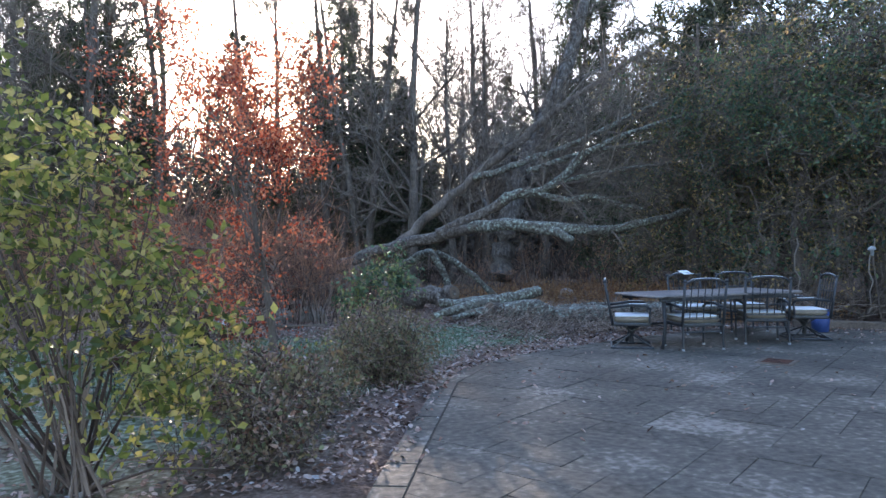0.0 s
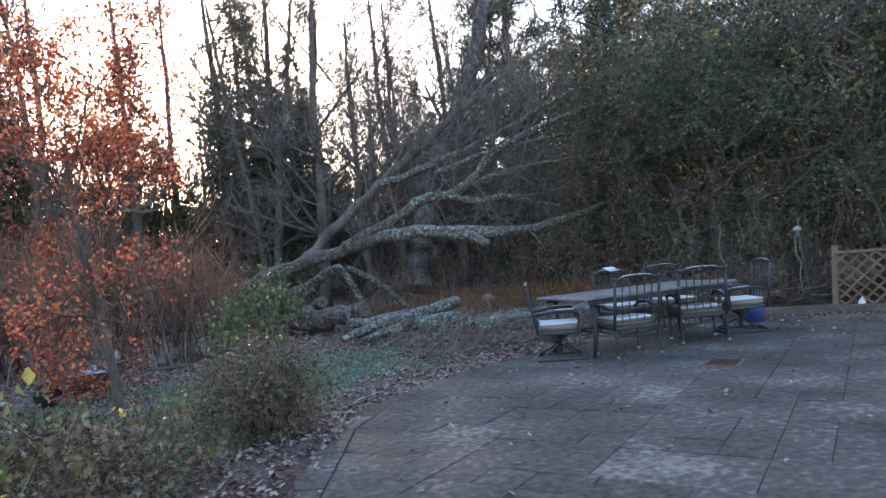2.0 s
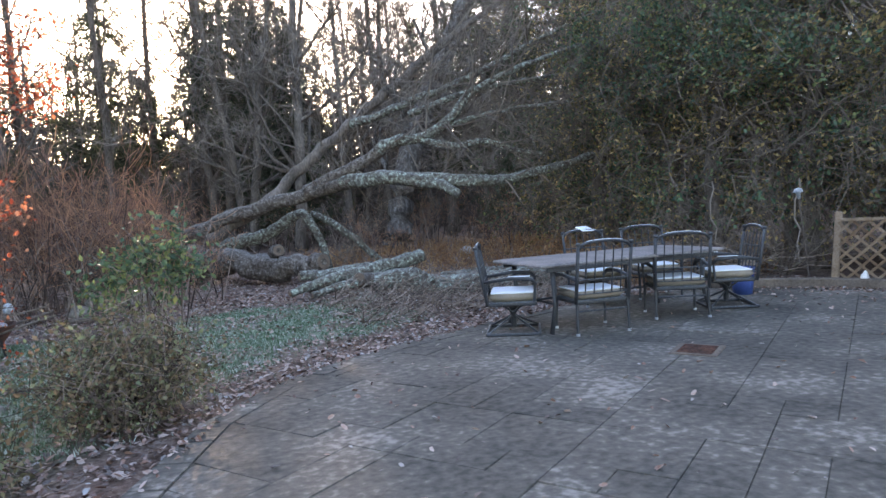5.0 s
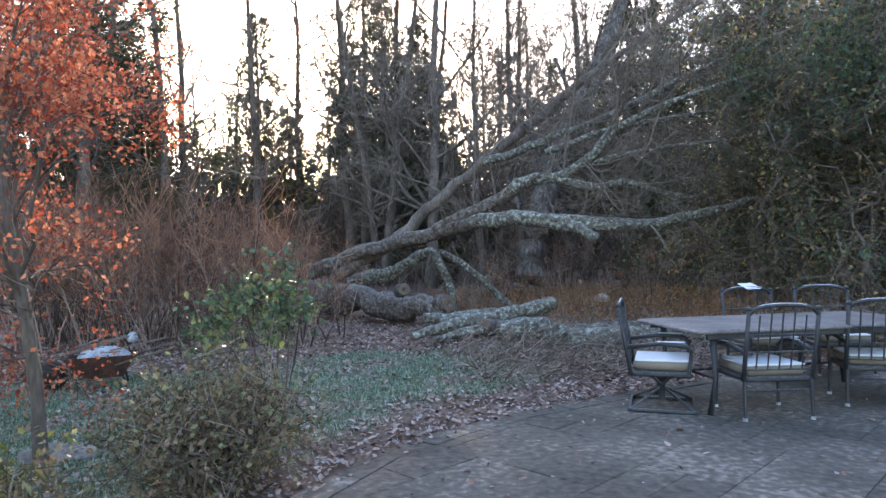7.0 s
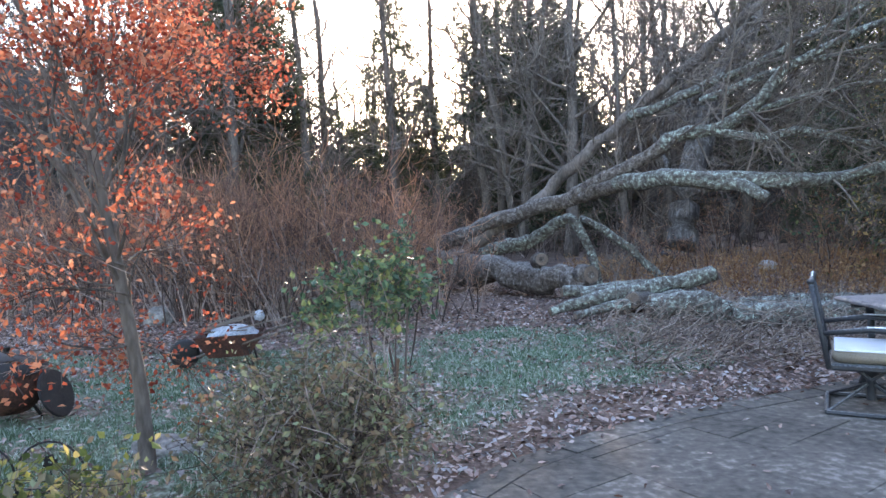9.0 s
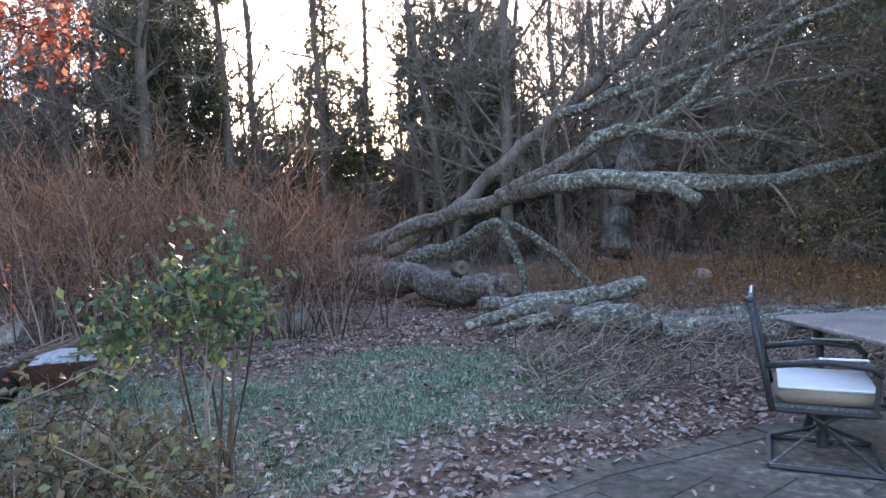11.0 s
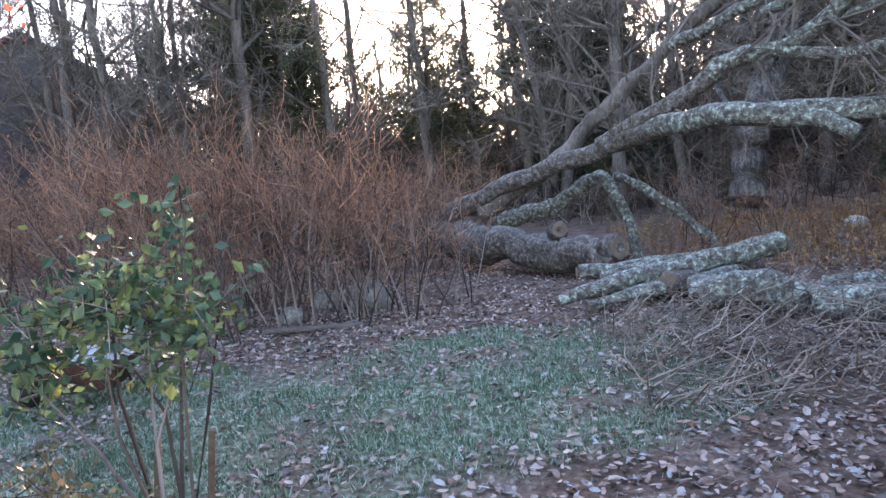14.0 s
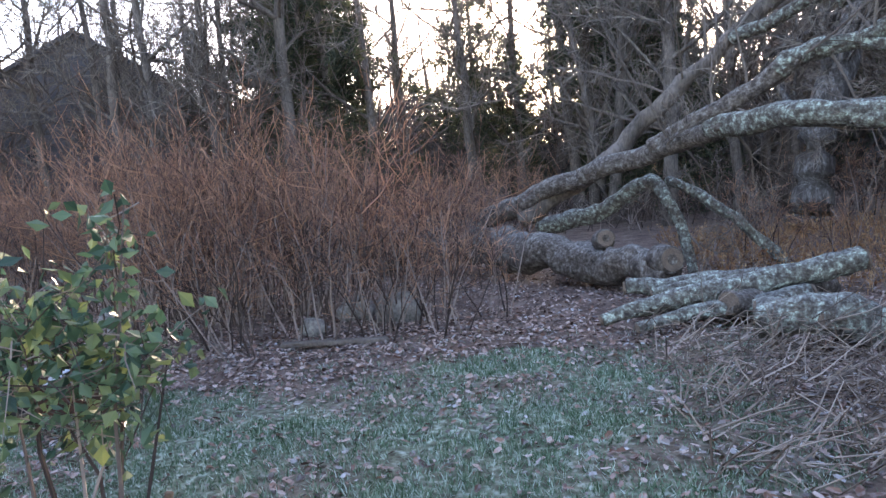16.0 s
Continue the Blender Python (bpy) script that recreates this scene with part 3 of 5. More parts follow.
def build_leaning_tree():
    rng = random.Random(11)
    t = thing("leaning_tree", "thick dark tree leaning over leaf-strewn woodland floor", "tree")
    sh, tw, ends = Shape(), Shape(), []
    line = limb(sh, [(7.45, 21.9, -0.15, 0.62), (7.6, 22.0, 0.5, 0.5), (7.85, 22.2, 2.06, 0.44), (8.5, 22.6, 3.7, 0.42), (9.8, 23.5, 6.2, 0.4), (11.6, 24.4, 9.4, 0.34), (13.2, 25.2, 13.5, 0.22)], rng, 4, 14, 0.04, 0.05, 0.1)
    for k in range(14):
        p, r = line[rng.randrange(8, len(line))]
        grow(sh, tw, p, side_way(Vector((0.2, 0, 1)), rng, 0.7, 0.2), rng.uniform(2, 4.5), r * 0.35, 3, rng, ends, 0.15, 0.5, 4)
    part("trunk", sh, M_PALEBARK, t, "pale grey bark, paled further for light on it", True)
    part("crown", tw, M_TWIG, t, "bare twigs")


build_leaning_tree()


# ---- woods: bare trees and pines, each copied through the woods ----
def bare_tree(seed, height, fork=False):
    rng = random.Random(seed)
    t = thing("bare_tree", "tall leafless grey tree standing in winter woods", "tree", "trees of the woods")
    sh, tw, ends = Shape(), Shape(), []
    r = 0.15 * height / 14
    lean = Vector((rng.uniform(-0.05, 0.05), rng.uniform(-0.05, 0.05), 1))
    stems = [(lean, 1.0)] if not fork else [(lean + Vector((-0.14, 0, 0)), 0.85), (lean + Vector((0.16, 0.05, 0)), 0.8)]
    for way, k in stems:
        pts, q = [], Vector((0, 0, -0.2))
        for i in range(9):
            f = i / 8
            pts.append((*q, max(0.03, r * k * (1.35 - f) ** 1.1 if i else r * 1.6 * k)))
            q = q + Vector((way.x + rng.gauss(0, 0.035), way.y + rng.gauss(0, 0.035), 1)) * (height / 8.0) * k
        line = limb(sh, pts, rng, 2, 8, 0.04)
        for i in range(20):
            j = rng.randrange(int(len(line) * 0.2), len(line))
            p, rr = line[j]
            f = j / len(line)
            grow(sh, tw, p, side_way(Vector((0, 0, 0.7)), rng, 0.62, 0.35), height * rng.uniform(0.13, 0.26) * (1.25 - 0.6 * f), rr * 0.42, 3, rng, ends, 0.3, 0.5, 4, 0.011)
    part("trunk", sh, M_BARK, t, "", True)
    part("crown", tw, M_TWIG, t, "bare fine twigs")
    return t


def needle_spray(sh, p, d, length, rng, size):
    """A flat spray of needles along a twig."""
    n = max(5, int(length / 0.07))
    for k in range(n):
        q = p + d * (length * (k + rng.random()) / n)
        for _ in range(3):
            w = side_way(d, rng, 0.7, 0.05)
            s = w.cross(Vector((rng.gauss(0, 0.5), rng.gauss(0, 0.5), 1))).normalized() * size * 0.1
            tip = q + w * size * rng.uniform(0.7, 1.3)
            sh.add([q - s * 0.4, q + s * 0.4, tip + s * 0.5, tip - s * 0.5 - Vector((0, 0, size * 0.1))], [(0, 1, 2), (0, 2, 3)])


def pine_tree(seed, height, low=0.24, wide=0.28, size=0.4):
    rng = random.Random(seed)
    t = thing("pine_tree", "dark green pine with a bare lower trunk in woods", "tree", "trees of the woods")
    sh, nd = Shape(), Shape()
    r = 0.13 * height / 13
    line = limb(sh, [(0, 0, -0.2, r * 1.5), (0.05, 0, height * 0.3, r), (rng.uniform(-0.2, 0.2), 0.1, height * 0.65, r * 0.65), (0, 0, height, 0.03)], rng, 5, 8, 0.04)
    k = 0
    z = height * low * 0.6
    while z < height * 0.98:
        f = z / height
        reach = height * wide * (1.08 - f) * rng.uniform(0.6, 1.15)
        dead = f < low
        a = k * 2.4 + rng.uniform(-0.4, 0.4)
        d = Vector((math.cos(a), math.sin(a), rng.uniform(-0.15, 0.3))).normalized()
        p = Vector((0, 0, z))
        e = p + d * reach
        sh.tube([p, p + d * reach * 0.5 + Vector((0, 0, -0.04 * reach)), e], [r * 0.28 * (1.1 - f) + 0.01, 0.012, 0.005], 3, caps=False)
        if not dead:
            for b in range(5):
                q = p.lerp(e, rng.uniform(0.3, 1.0))
                needle_spray(nd, q, side_way(d, rng, 0.6, 0.05), reach * rng.uniform(0.25, 0.45), rng, size)
        z += height * 0.011 * rng.uniform(0.6, 1.4)
        k += 1
    part("trunk", sh, M_BARK, t, "", True)
    part("crown", nd, M_NEEDLE, t, "dark green needles")
    return t


def plant_woods():
    rng = random.Random(21)
    bare = [bare_tree(31, 15), bare_tree(32, 17), bare_tree(33, 13), bare_tree(34, 18, True)]
    pine = [pine_tree(41, 16), pine_tree(42, 18, 0.32, 0.25), pine_tree(43, 9, 0.06, 0.27, 0.3)]
    spots = [("b", 0, -5.9, 30), ("b", 1, -2.4, 31), ("b", 3, 3.0, 28), ("b", 2, 7.0, 27), ("b", 0, 5.9, 33), ("b", 1, -8.3, 27), ("b", 2, -12.8, 29), ("p", 1, -9.8, 33), ("p", 0, -3.0, 37), ("p", 1, -13.5, 36), ("p", 0, 6.0, 38), ("p", 2, 3.9, 36), ("p", 2, 5.2, 30), ("p", 0, 15.6, 31), ("p", 1, 15, 27), ("b", 0, -0.8, 37), ("b", 2, 0.9, 41), ("b", 1, 10.0, 33), ("p", 2, -1.5, 40), ("b", 0, -16, 27), ("b", 1, -18.8, 27), ("b", 2, -17.2, 30), ("p", 2, -29, 30), ("b", 0, -14.4, 25.5), ("b", 2, -20.5, 25), ("b", 1, -12, 24), ("p", 2, -15.5, 33), ("b", 2, -10.4, 25), ("p", 2, -7, 30), ("b", 1, 1.9, 33), ("b", 0, 4.6, 25), ("p", 1, -14.5, 40), ("b", 2, 1.6, 44), ("p", 2, 14.6, 19), ("p", 0, 13.0, 15.5), ("p", 2, 13.2, 17.2), ("p", 0, 16.5, 12.5), ("p", 1, 17, 8), ("p", 0, 18, 3.5), ("p", 2, 15, 16), ("p", 2, 13.4, 23)]
    for k in range(140):
        a = rng.uniform(-75, 75)
        d = rng.uniform(31, 66)
        x, y = d * math.sin(radians(a)), d * math.cos(radians(a))
        if abs(x - 0.1) < 1.8 and y > 26:
            continue
        if y > 20 and -0.95 < (x - 1.8) / (y - 3.4) < -0.62:
            continue
        glade = 7.6 < x < 13 or -6.6 < x < -4.4
        spots.append(("p" if rng.random() < 0.32 and not glade else "b", rng.randrange(3) if d < 50 else rng.randrange(2), x, y))
    # unseen trees beside and behind the camera, added to shade the garden
    for k in range(14):
        a = radians(rng.uniform(80, 280))
        d = rng.uniform(20, 38)
        spots.append(("p" if rng.random() < 0.5 else "b", rng.randrange(2), d * math.sin(a), d * math.cos(a)))
    used = set()
    for kind, i, x, y in spots:
        src = (bare if kind == "b" else pine)[i]
        m = pose(x, y, 0, 0, 0, rng.uniform(0, 360)) @ Matrix.Scale(rng.uniform(0.88, 1.15), 4)
        if src.name not in used:
            used.add(src.name)
            src.matrix_world = m
        else:
            c = copy_thing(src, pose(0, 0, 0))
            c.matrix_basis = m


plant_woods()


# ---- thicket of bare russet shrubs ----
def shrub(seed, height=2.4, stems=20, reach=0.55):
    """Thin stems that wander upward and fork into a haze of fine twigs."""
    rng = random.Random(seed)
    t = thing("bare_shrub", "leafless upright shrub with brown stems and russet twigs", "shrub", "shrubs of the thicket")
    st, tip = Shape(), Shape()
    for k in range(stems):
        a, r0 = rng.uniform(0, 2 * math.pi), reach * rng.random() ** 0.6
        p = Vector((r0 * math.cos(a), r0 * math.sin(a), -0.06))
        d = Vector((math.cos(a) * rng.uniform(0, 0.35) + rng.gauss(0, 0.14), math.sin(a) * rng.uniform(0, 0.35) + rng.gauss(0, 0.14), 1)).normalized()
        h = height * rng.uniform(0.55, 1.0)
        pts = [p]
        for i in range(6):
            d = (d + Vector((rng.gauss(0, 0.13), rng.gauss(0, 0.13), 0.05))).normalized()
            pts.append(pts[-1] + d * h / 6)
        r = rng.uniform(0.006, 0.014)
        st.tube(pts, [r * (1 - 0.13 * i) for i in range(7)], 4, caps=False)
        for b in range(rng.randrange(8, 13)):
            i = rng.uniform(1.6, 6)
            j = min(int(i), 5)
            q = pts[j].lerp(pts[j + 1], i - j)
            w = side_way(pts[j + 1] - pts[j], rng, 0.5, 0.2)
            ln = rng.uniform(0.25, 0.7) * height / 2.4
            m = q + w * ln * 0.5
            w2 = (w + Vector((rng.gauss(0, 0.15), rng.gauss(0, 0.15), 0.3))).normalized()
            e = m + w2 * ln * 0.5
            (st if i < 3.4 else tip).tube([q, m, e], [0.0052, 0.0042, 0.0028], 3, caps=False)
            for c in range(4):
                u = q.lerp(m, rng.uniform(0.3, 1)) if c < 2 else m.lerp(e, rng.random())
                v = side_way(w2, rng, 0.5, 0.25)
                x = u + v * ln * rng.uniform(0.2, 0.5)
                tip.tube([u, x], [0.0034, 0.0018], 3, caps=False)
                if rng.random() < 0.4:
                    y = u.lerp(x, 0.5)
                    tip.tube([y, y + side_way(v, rng, 0.5, 0.2) * ln * 0.2], [0.0018, 0.001], 3, caps=False)
                if rng.random() < 0.25:
                    tip.leaf(x, rng.uniform(0.01, 0.02), rng)
    part("woody_base", st, M_STEM, t, "brown woody stems")
    part("twig_crown", tip, M_REDTIP, t, "fine russet twigs with sunlight in their orange tone")
    return t


def plant_thicket():
    rng = random.Random(52)
    kinds = [shrub(61, 2.55, 15, 0.75), shrub(62, 2.2, 13, 0.6), shrub(63, 2.75, 17, 0.85), shrub(64, 1.5, 6, 0.3), shrub(65, 2.6, 9, 0.8)]
    spots = [(-1.42, 10.0, 0), (-0.85, 10.45, 1), (0.45, 10.3, 3), (-0.3, 10.2, 3), (-1.9, 9.9, 3), (-0.1, 10.8, 3), (0.9, 11.4, 3), (-2.6, 10.1, 3), (-2.2, 10.4, 2), (-3.1, 10.9, 0), (-4.2, 11.6, 2), (-1.7, 11.2, 2), (-0.5, 11.4, 1), (0.1, 11.2, 3), (-2.7, 11.8, 1)]
    for k in range(62):
        x = rng.uniform(-15, 0.2)
        y = 10.9 + max(0, -x - 3) * 0.3 + rng.uniform(0, 5.5)
        spots.append((x, y, rng.randrange(3)))
    for k in range(38):
        x, y = rng.uniform(-16, 16), rng.uniform(19, 27)
        if not (4 < x < 10 and y < 23.5):
            spots.append((x, y, 4))
    for k in range(7):
        spots.append((rng.uniform(4.5, 6.0) + 3.0 * (k % 2), rng.uniform(12.5, 20), 3))
    used = set()
    for x, y, i in spots:
        m = pose(x, y, 0, 0, 0, rng.uniform(0, 360)) @ Matrix.Scale(rng.uniform(0.85, 1.15), 4)
        if i not in used:
            used.add(i)
            kinds[i].matrix_world = m
        else:
            copy_thing(kinds[i], pose(0, 0, 0)).matrix_basis = m


plant_thicket()


# ---- leafy bushes ----
def leafy_bush(name, label, seed, center, blobs, leaf_mat, leaves, size, stems=14, twig_mat=M_STEM, category="bush"):
    """Stems from the base to several leaf clusters (x, y, z, radius) round the base."""
    rng = random.Random(seed)
    t = thing(name, label, category, at=pose(*center))
    st, lf = Shape(), Shape()
    total = sum(b[3] ** 2 for b in blobs)
    for bx, by, bz, br in blobs:
        for k in range(int(stems * br * br / total) + 1):
            p = Vector((rng.gauss(0, 0.08), rng.gauss(0, 0.08), -0.06))
            e = Vector((bx + rng.gauss(0, br * 0.5), by + rng.gauss(0, br * 0.5), bz + rng.gauss(0, br * 0.4)))
            mid = p.lerp(e, 0.5) + Vector((rng.gauss(0, 0.07), rng.gauss(0, 0.07), 0.1))
            st.tube([p, mid, e], [0.011, 0.007, 0.003], 4, caps=False)
        for k in range(int(leaves * br * br / total / 7)):
            d = Vector((rng.gauss(0, 1), rng.gauss(0, 1), rng.gauss(0, 1))).normalized()
            q = Vector((bx, by, bz)) + d * br * rng.uniform(0.35, 1.1)
            w = side_way(d, rng, 0.6, 0.0)
            ln = rng.uniform(0.1, 0.3)
            st.twig(q - w * ln * 0.5, q + w * ln, 0.003, 0.02, rng)
            for c in range(7):
                lf.leaf(q + w * ln * rng.uniform(-0.4, 1) + Vector((rng.gauss(0, 0.03), rng.gauss(0, 0.03), rng.gauss(0, 0.03))), size * rng.uniform(0.6, 1.3), rng)
    part("woody_base", st, twig_mat, t)
    part("foliage", lf, leaf_mat, t)
    return t


leafy_bush("vine_bush", "tall tangled bush with sunlit yellow-green leaves beside the patio", 71, (-2.3, 1.3, 0),
           [(0.0, 0, 0.9, 0.6), (0.45, 0.0, 1.05, 0.5), (-0.3, 0, 1.6, 0.6), (0.1, 0.1, 1.75, 0.45), (0.7, 0.0, 0.75, 0.32), (-0.6, 0.3, 2.1, 0.6), (-0.9, 0, 1.2, 0.7), (0.5, -0.1, 0.35, 0.35)], M_YELLEAF, 5200, 0.042, 40)
leafy_bush("round_bush", "low rounded bush with bronze-green leaves at the patio edge", 72, (0.02, 4.2, 0),
           [(0.05, 0.75, 0.2, 0.26), (-0.2, 0.95, 0.2, 0.25), (0.3, 0.85, 0.14, 0.18), (0, 0, 0.38, 0.42), (0.3, -0.1, 0.35, 0.32), (-0.35, 0.05, 0.32, 0.35), (0.05, 0.2, 0.45, 0.3), (0.15, -0.25, 0.25, 0.3), (-0.2, -0.3, 0.3, 0.3)], M_BRONZE, 5600, 0.026, 110)
leafy_bush("climbing_rose_bush", "sprawling green bush on thin woody stems on frosted lawn", 73, (0.26, 5.34, 0),
           [(0.0, 0, 0.98, 0.22), (0.24, 0.05, 0.98, 0.16), (-0.28, 0, 0.92, 0.2), (-0.12, 0.1, 1.12, 0.14), (0.16, 0.1, 1.3, 0.09), (0.22, 0.12, 1.42, 0.06), (-0.48, 0.0, 0.8, 0.16), (0.05, 0.1, 0.78, 0.13)], M_BUSHLEAF, 1250, 0.038, 4)
leafy_bush("perennial_clump", "clump of yellowing green perennials inside wire edging", 74, (-1.75, 3.35, 0),
           [(0, 0, 0.2, 0.28), (0.4, 0.1, 0.16, 0.25), (-0.45, 0.05, 0.2, 0.3), (0.75, 0.25, 0.14, 0.2)], M_YELLEAF, 2600, 0.035, 40)
leafy_bush("perennial_clump", "low weedy green growth along the patio edge", 75, (-0.9, 2.7, 0),
           [(0, 0, 0.2, 0.3), (0.3, 0.5, 0.18, 0.25), (-0.2, -0.6, 0.2, 0.32), (-0.5, 0.2, 0.25, 0.35), (-0.3, -1.2, 0.2, 0.35)], M_BRONZE, 3600, 0.03, 40)
leafy_bush("dried_flower_clump", "dry pink-brown seedheads on thin stems by the patio", 76, (-1.25, 1.9, 0),
           [(0, 0, 0.5, 0.2), (0.25, 0.2, 0.4, 0.18), (-0.2, -0.2, 0.3, 0.2), (0.1, -0.5, 0.25, 0.2)], M_LITTER, 900, 0.026, 30)


# ---- young maple with orange leaves ----
def build_maple():
    rng = random.Random(81)
    t = thing("young_maple", "slender young maple holding orange-red autumn leaves", "tree", at=pose(-1.15, 4.57, -0.05))
    sh, wd, tw, lf, ends = Shape(), Shape(), Shape(), Shape(), []
    line = limb(sh, [(0, 0, -0.1, 0.06), (0.0, 0, 0.35, 0.045), (-0.05, 0.0, 0.85, 0.04), (-0.12, 0.0, 1.3, 0.036), (-0.2, 0.0, 1.9, 0.024), (-0.28, 0.02, 2.7, 0.012)], rng, 4, 10, 0.04)
    for k in range(15):
        p, r = line[rng.randrange(11, len(line) - 2)]
        a = k * 2.4
        d = Vector((math.cos(a) * 0.55 - 0.14, math.sin(a) * 0.5, 0.95)).normalized()
        grow(wd, tw, p, d, rng.uniform(1.0, 1.6) * (0.75 if d.x > 0.15 else 1.1), 0.014, 3, rng, ends, 0.12, 0.4, 4)
    for k in range(11):
        a = k * 2.4 + 1.9
        z = rng.uniform(0.65, 1.35)
        d = Vector((math.cos(a) * 0.6 - 0.55, math.sin(a) * 0.8, rng.uniform(-0.25, 0.35))).normalized()
        grow(wd, tw, Vector((-0.04, 0, z)), d, rng.uniform(0.5, 1.0), 0.009, 2, rng, ends, 0.0, 0.45, 6)
    for p in ends:
        few = p.z < 1.5
        if rng.random() < (0.8 if few else 0.9) and p.x < 0.75:
            for c in range(rng.randrange(3, 7) if few else rng.randrange(6, 12)):
                lf.leaf(p + Vector((rng.gauss(0, 0.07), rng.gauss(0, 0.07), rng.gauss(-0.02, 0.06))), rng.uniform(0.018, 0.036), rng, long=1.5)
    part("trunk", sh, M_BARK, t, "", True)
    part("limbwork", wd, M_BARK, t, "slender forking limbs", True)["kind"] = "stuff"
    part("twig_crown", tw, M_STEM, t)["kind"] = "stuff"
    part("foliage", lf, M_MAPLE, t, "orange-red leaves")


build_maple()


# ---- evergreen and vine-hung trees beyond the kerb ----
def vine_tree(seed, height, wide):
    """A trunk hung with vine curtains: leaf clumps in places, bare tangles in others."""
    rng = random.Random(seed)
    t = thing("vine_covered_tree", "tree smothered in vines with dull green and tan leaves", "tree", "vine-hung trees behind the patio")
    sh, tw, lf, gr, ends = Shape(), Shape(), Shape(), Shape(), []
    line = limb(sh, [(0, 0, -0.2, 0.2), (0.1, 0, height * 0.3, 0.15), (-0.1, 0.1, height * 0.65, 0.1), (0, 0, height, 0.03)], rng, 4, 8, 0.06)
    for k in range(26):
        p, r = line[rng.randrange(3, len(line))]
        a = rng.uniform(0, 6.28)
        d = Vector((math.cos(a), math.sin(a), rng.uniform(-0.1, 0.5))).normalized()
        grow(sh, tw, p, d, wide * rng.uniform(0.6, 1.1), 0.035, 2, rng, ends, -0.25, 0.5, 5, 0.004)
    for p in ends:
        if p.z < 0.5:
            continue
        tone = noise.noise(p * 0.75 + Vector((seed, 0, 0)))
        if rng.random() < 0.3:
            drop = min(p.z - 0.1, rng.uniform(0.4, 1.5))
            pts = [p + Vector((rng.gauss(0, 0.1) * k, rng.gauss(0, 0.1) * k, -drop * k / 4)) for k in range(5)]
            tw.tube(pts, [0.007, 0.006, 0.006, 0.005, 0.003], 3, caps=False)
            for c in range(10 if tone > -0.15 else 3):
                q = pts[rng.randrange(1, 4)].lerp(pts[4], rng.random())
                lf.leaf(q + Vector((rng.gauss(0, 0.05), rng.gauss(0, 0.05), 0)), rng.uniform(0.02, 0.045), rng, long=2.2)
        leaves = 0 if tone < -0.12 else 6 if tone < 0.1 else 13
        for c in range(leaves):
            (gr if tone > 0.14 else lf).leaf(p + Vector((rng.gauss(0, 0.15), rng.gauss(0, 0.15), rng.gauss(-0.06, 0.11))), rng.uniform(0.025, 0.06), rng, long=1.8)
    for k in range(16):
        a, z = rng.uniform(0, 6.28), rng.uniform(0.8, height * 0.6)
        c = Vector((math.cos(a), math.sin(a), 0)) * wide * rng.uniform(0.5, 1.0)
        q, d, pts = c + Vector((0, 0, z)), side_way(Vector((-math.sin(a), math.cos(a), 0.2)), rng, 0.5), []
        for i in range(7):
            pts.append(q.copy())
            d = (d + Vector((rng.gauss(0, 0.3), rng.gauss(0, 0.3), rng.gauss(-0.08, 0.25)))).normalized()
            q = q + d * 0.3
        tw.tube(pts, [0.013, 0.012, 0.011, 0.01, 0.009, 0.007, 0.004], 4, caps=False)
    part("trunk", sh, M_BARK, t, "", True)
    part("vines", tw, M_TWIG, t, "grey tangled vine stems")
    part("foliage", lf, M_VINELEAF, t, "tan and dull green leaves")
    part("green_foliage", gr, M_BUSHLEAF, t, "fresh green leaf clumps")
    return t


def plant_hedge():
    rng = random.Random(91)
    kinds = [vine_tree(92, 6.2, 1.7), vine_tree(93, 7.0, 1.9), vine_tree(94, 5.0, 1.5)]
    spots = [(10.3, 10.2, 1), (11.2, 8.4, 0), (11.4, 6.6, 1), (12.2, 4.6, 0), (13.0, 2.6, 1), (13.6, 0.4, 0), (9.6, 12.2, 2), (12.8, 9.8, 1), (13.5, 6.6, 0), (14.6, 4.0, 1), (14.4, -2.0, 1), (12.0, 12.5, 0), (10.5, 7.4, 2), (11.6, 5.5, 2), (12.1, 3.4, 2), (12.9, 1.4, 2), (10.0, 9.0, 2), (12.4, 7.4, 1), (11.2, 11.2, 1), (13.2, 5.2, 1), (14.2, 1.4, 1), (10.6, 13.4, 1)]
    used = set()
    for x, y, i in spots:
        m = pose(x, y, 0, 0, 0, rng.uniform(0, 360)) @ Matrix.Scale(rng.uniform(0.92, 1.12), 4)
        if i not in used:
            used.add(i)
            kinds[i].matrix_world = m
        else:
            copy_thing(kinds[i], pose(0, 0, 0)).matrix_basis = m


plant_hedge()

# ---- patio table and chairs ----
def rod(a, b, r, sides=6):
    sh = Shape()
    sh.tube([a, b], r, sides)
    return sh


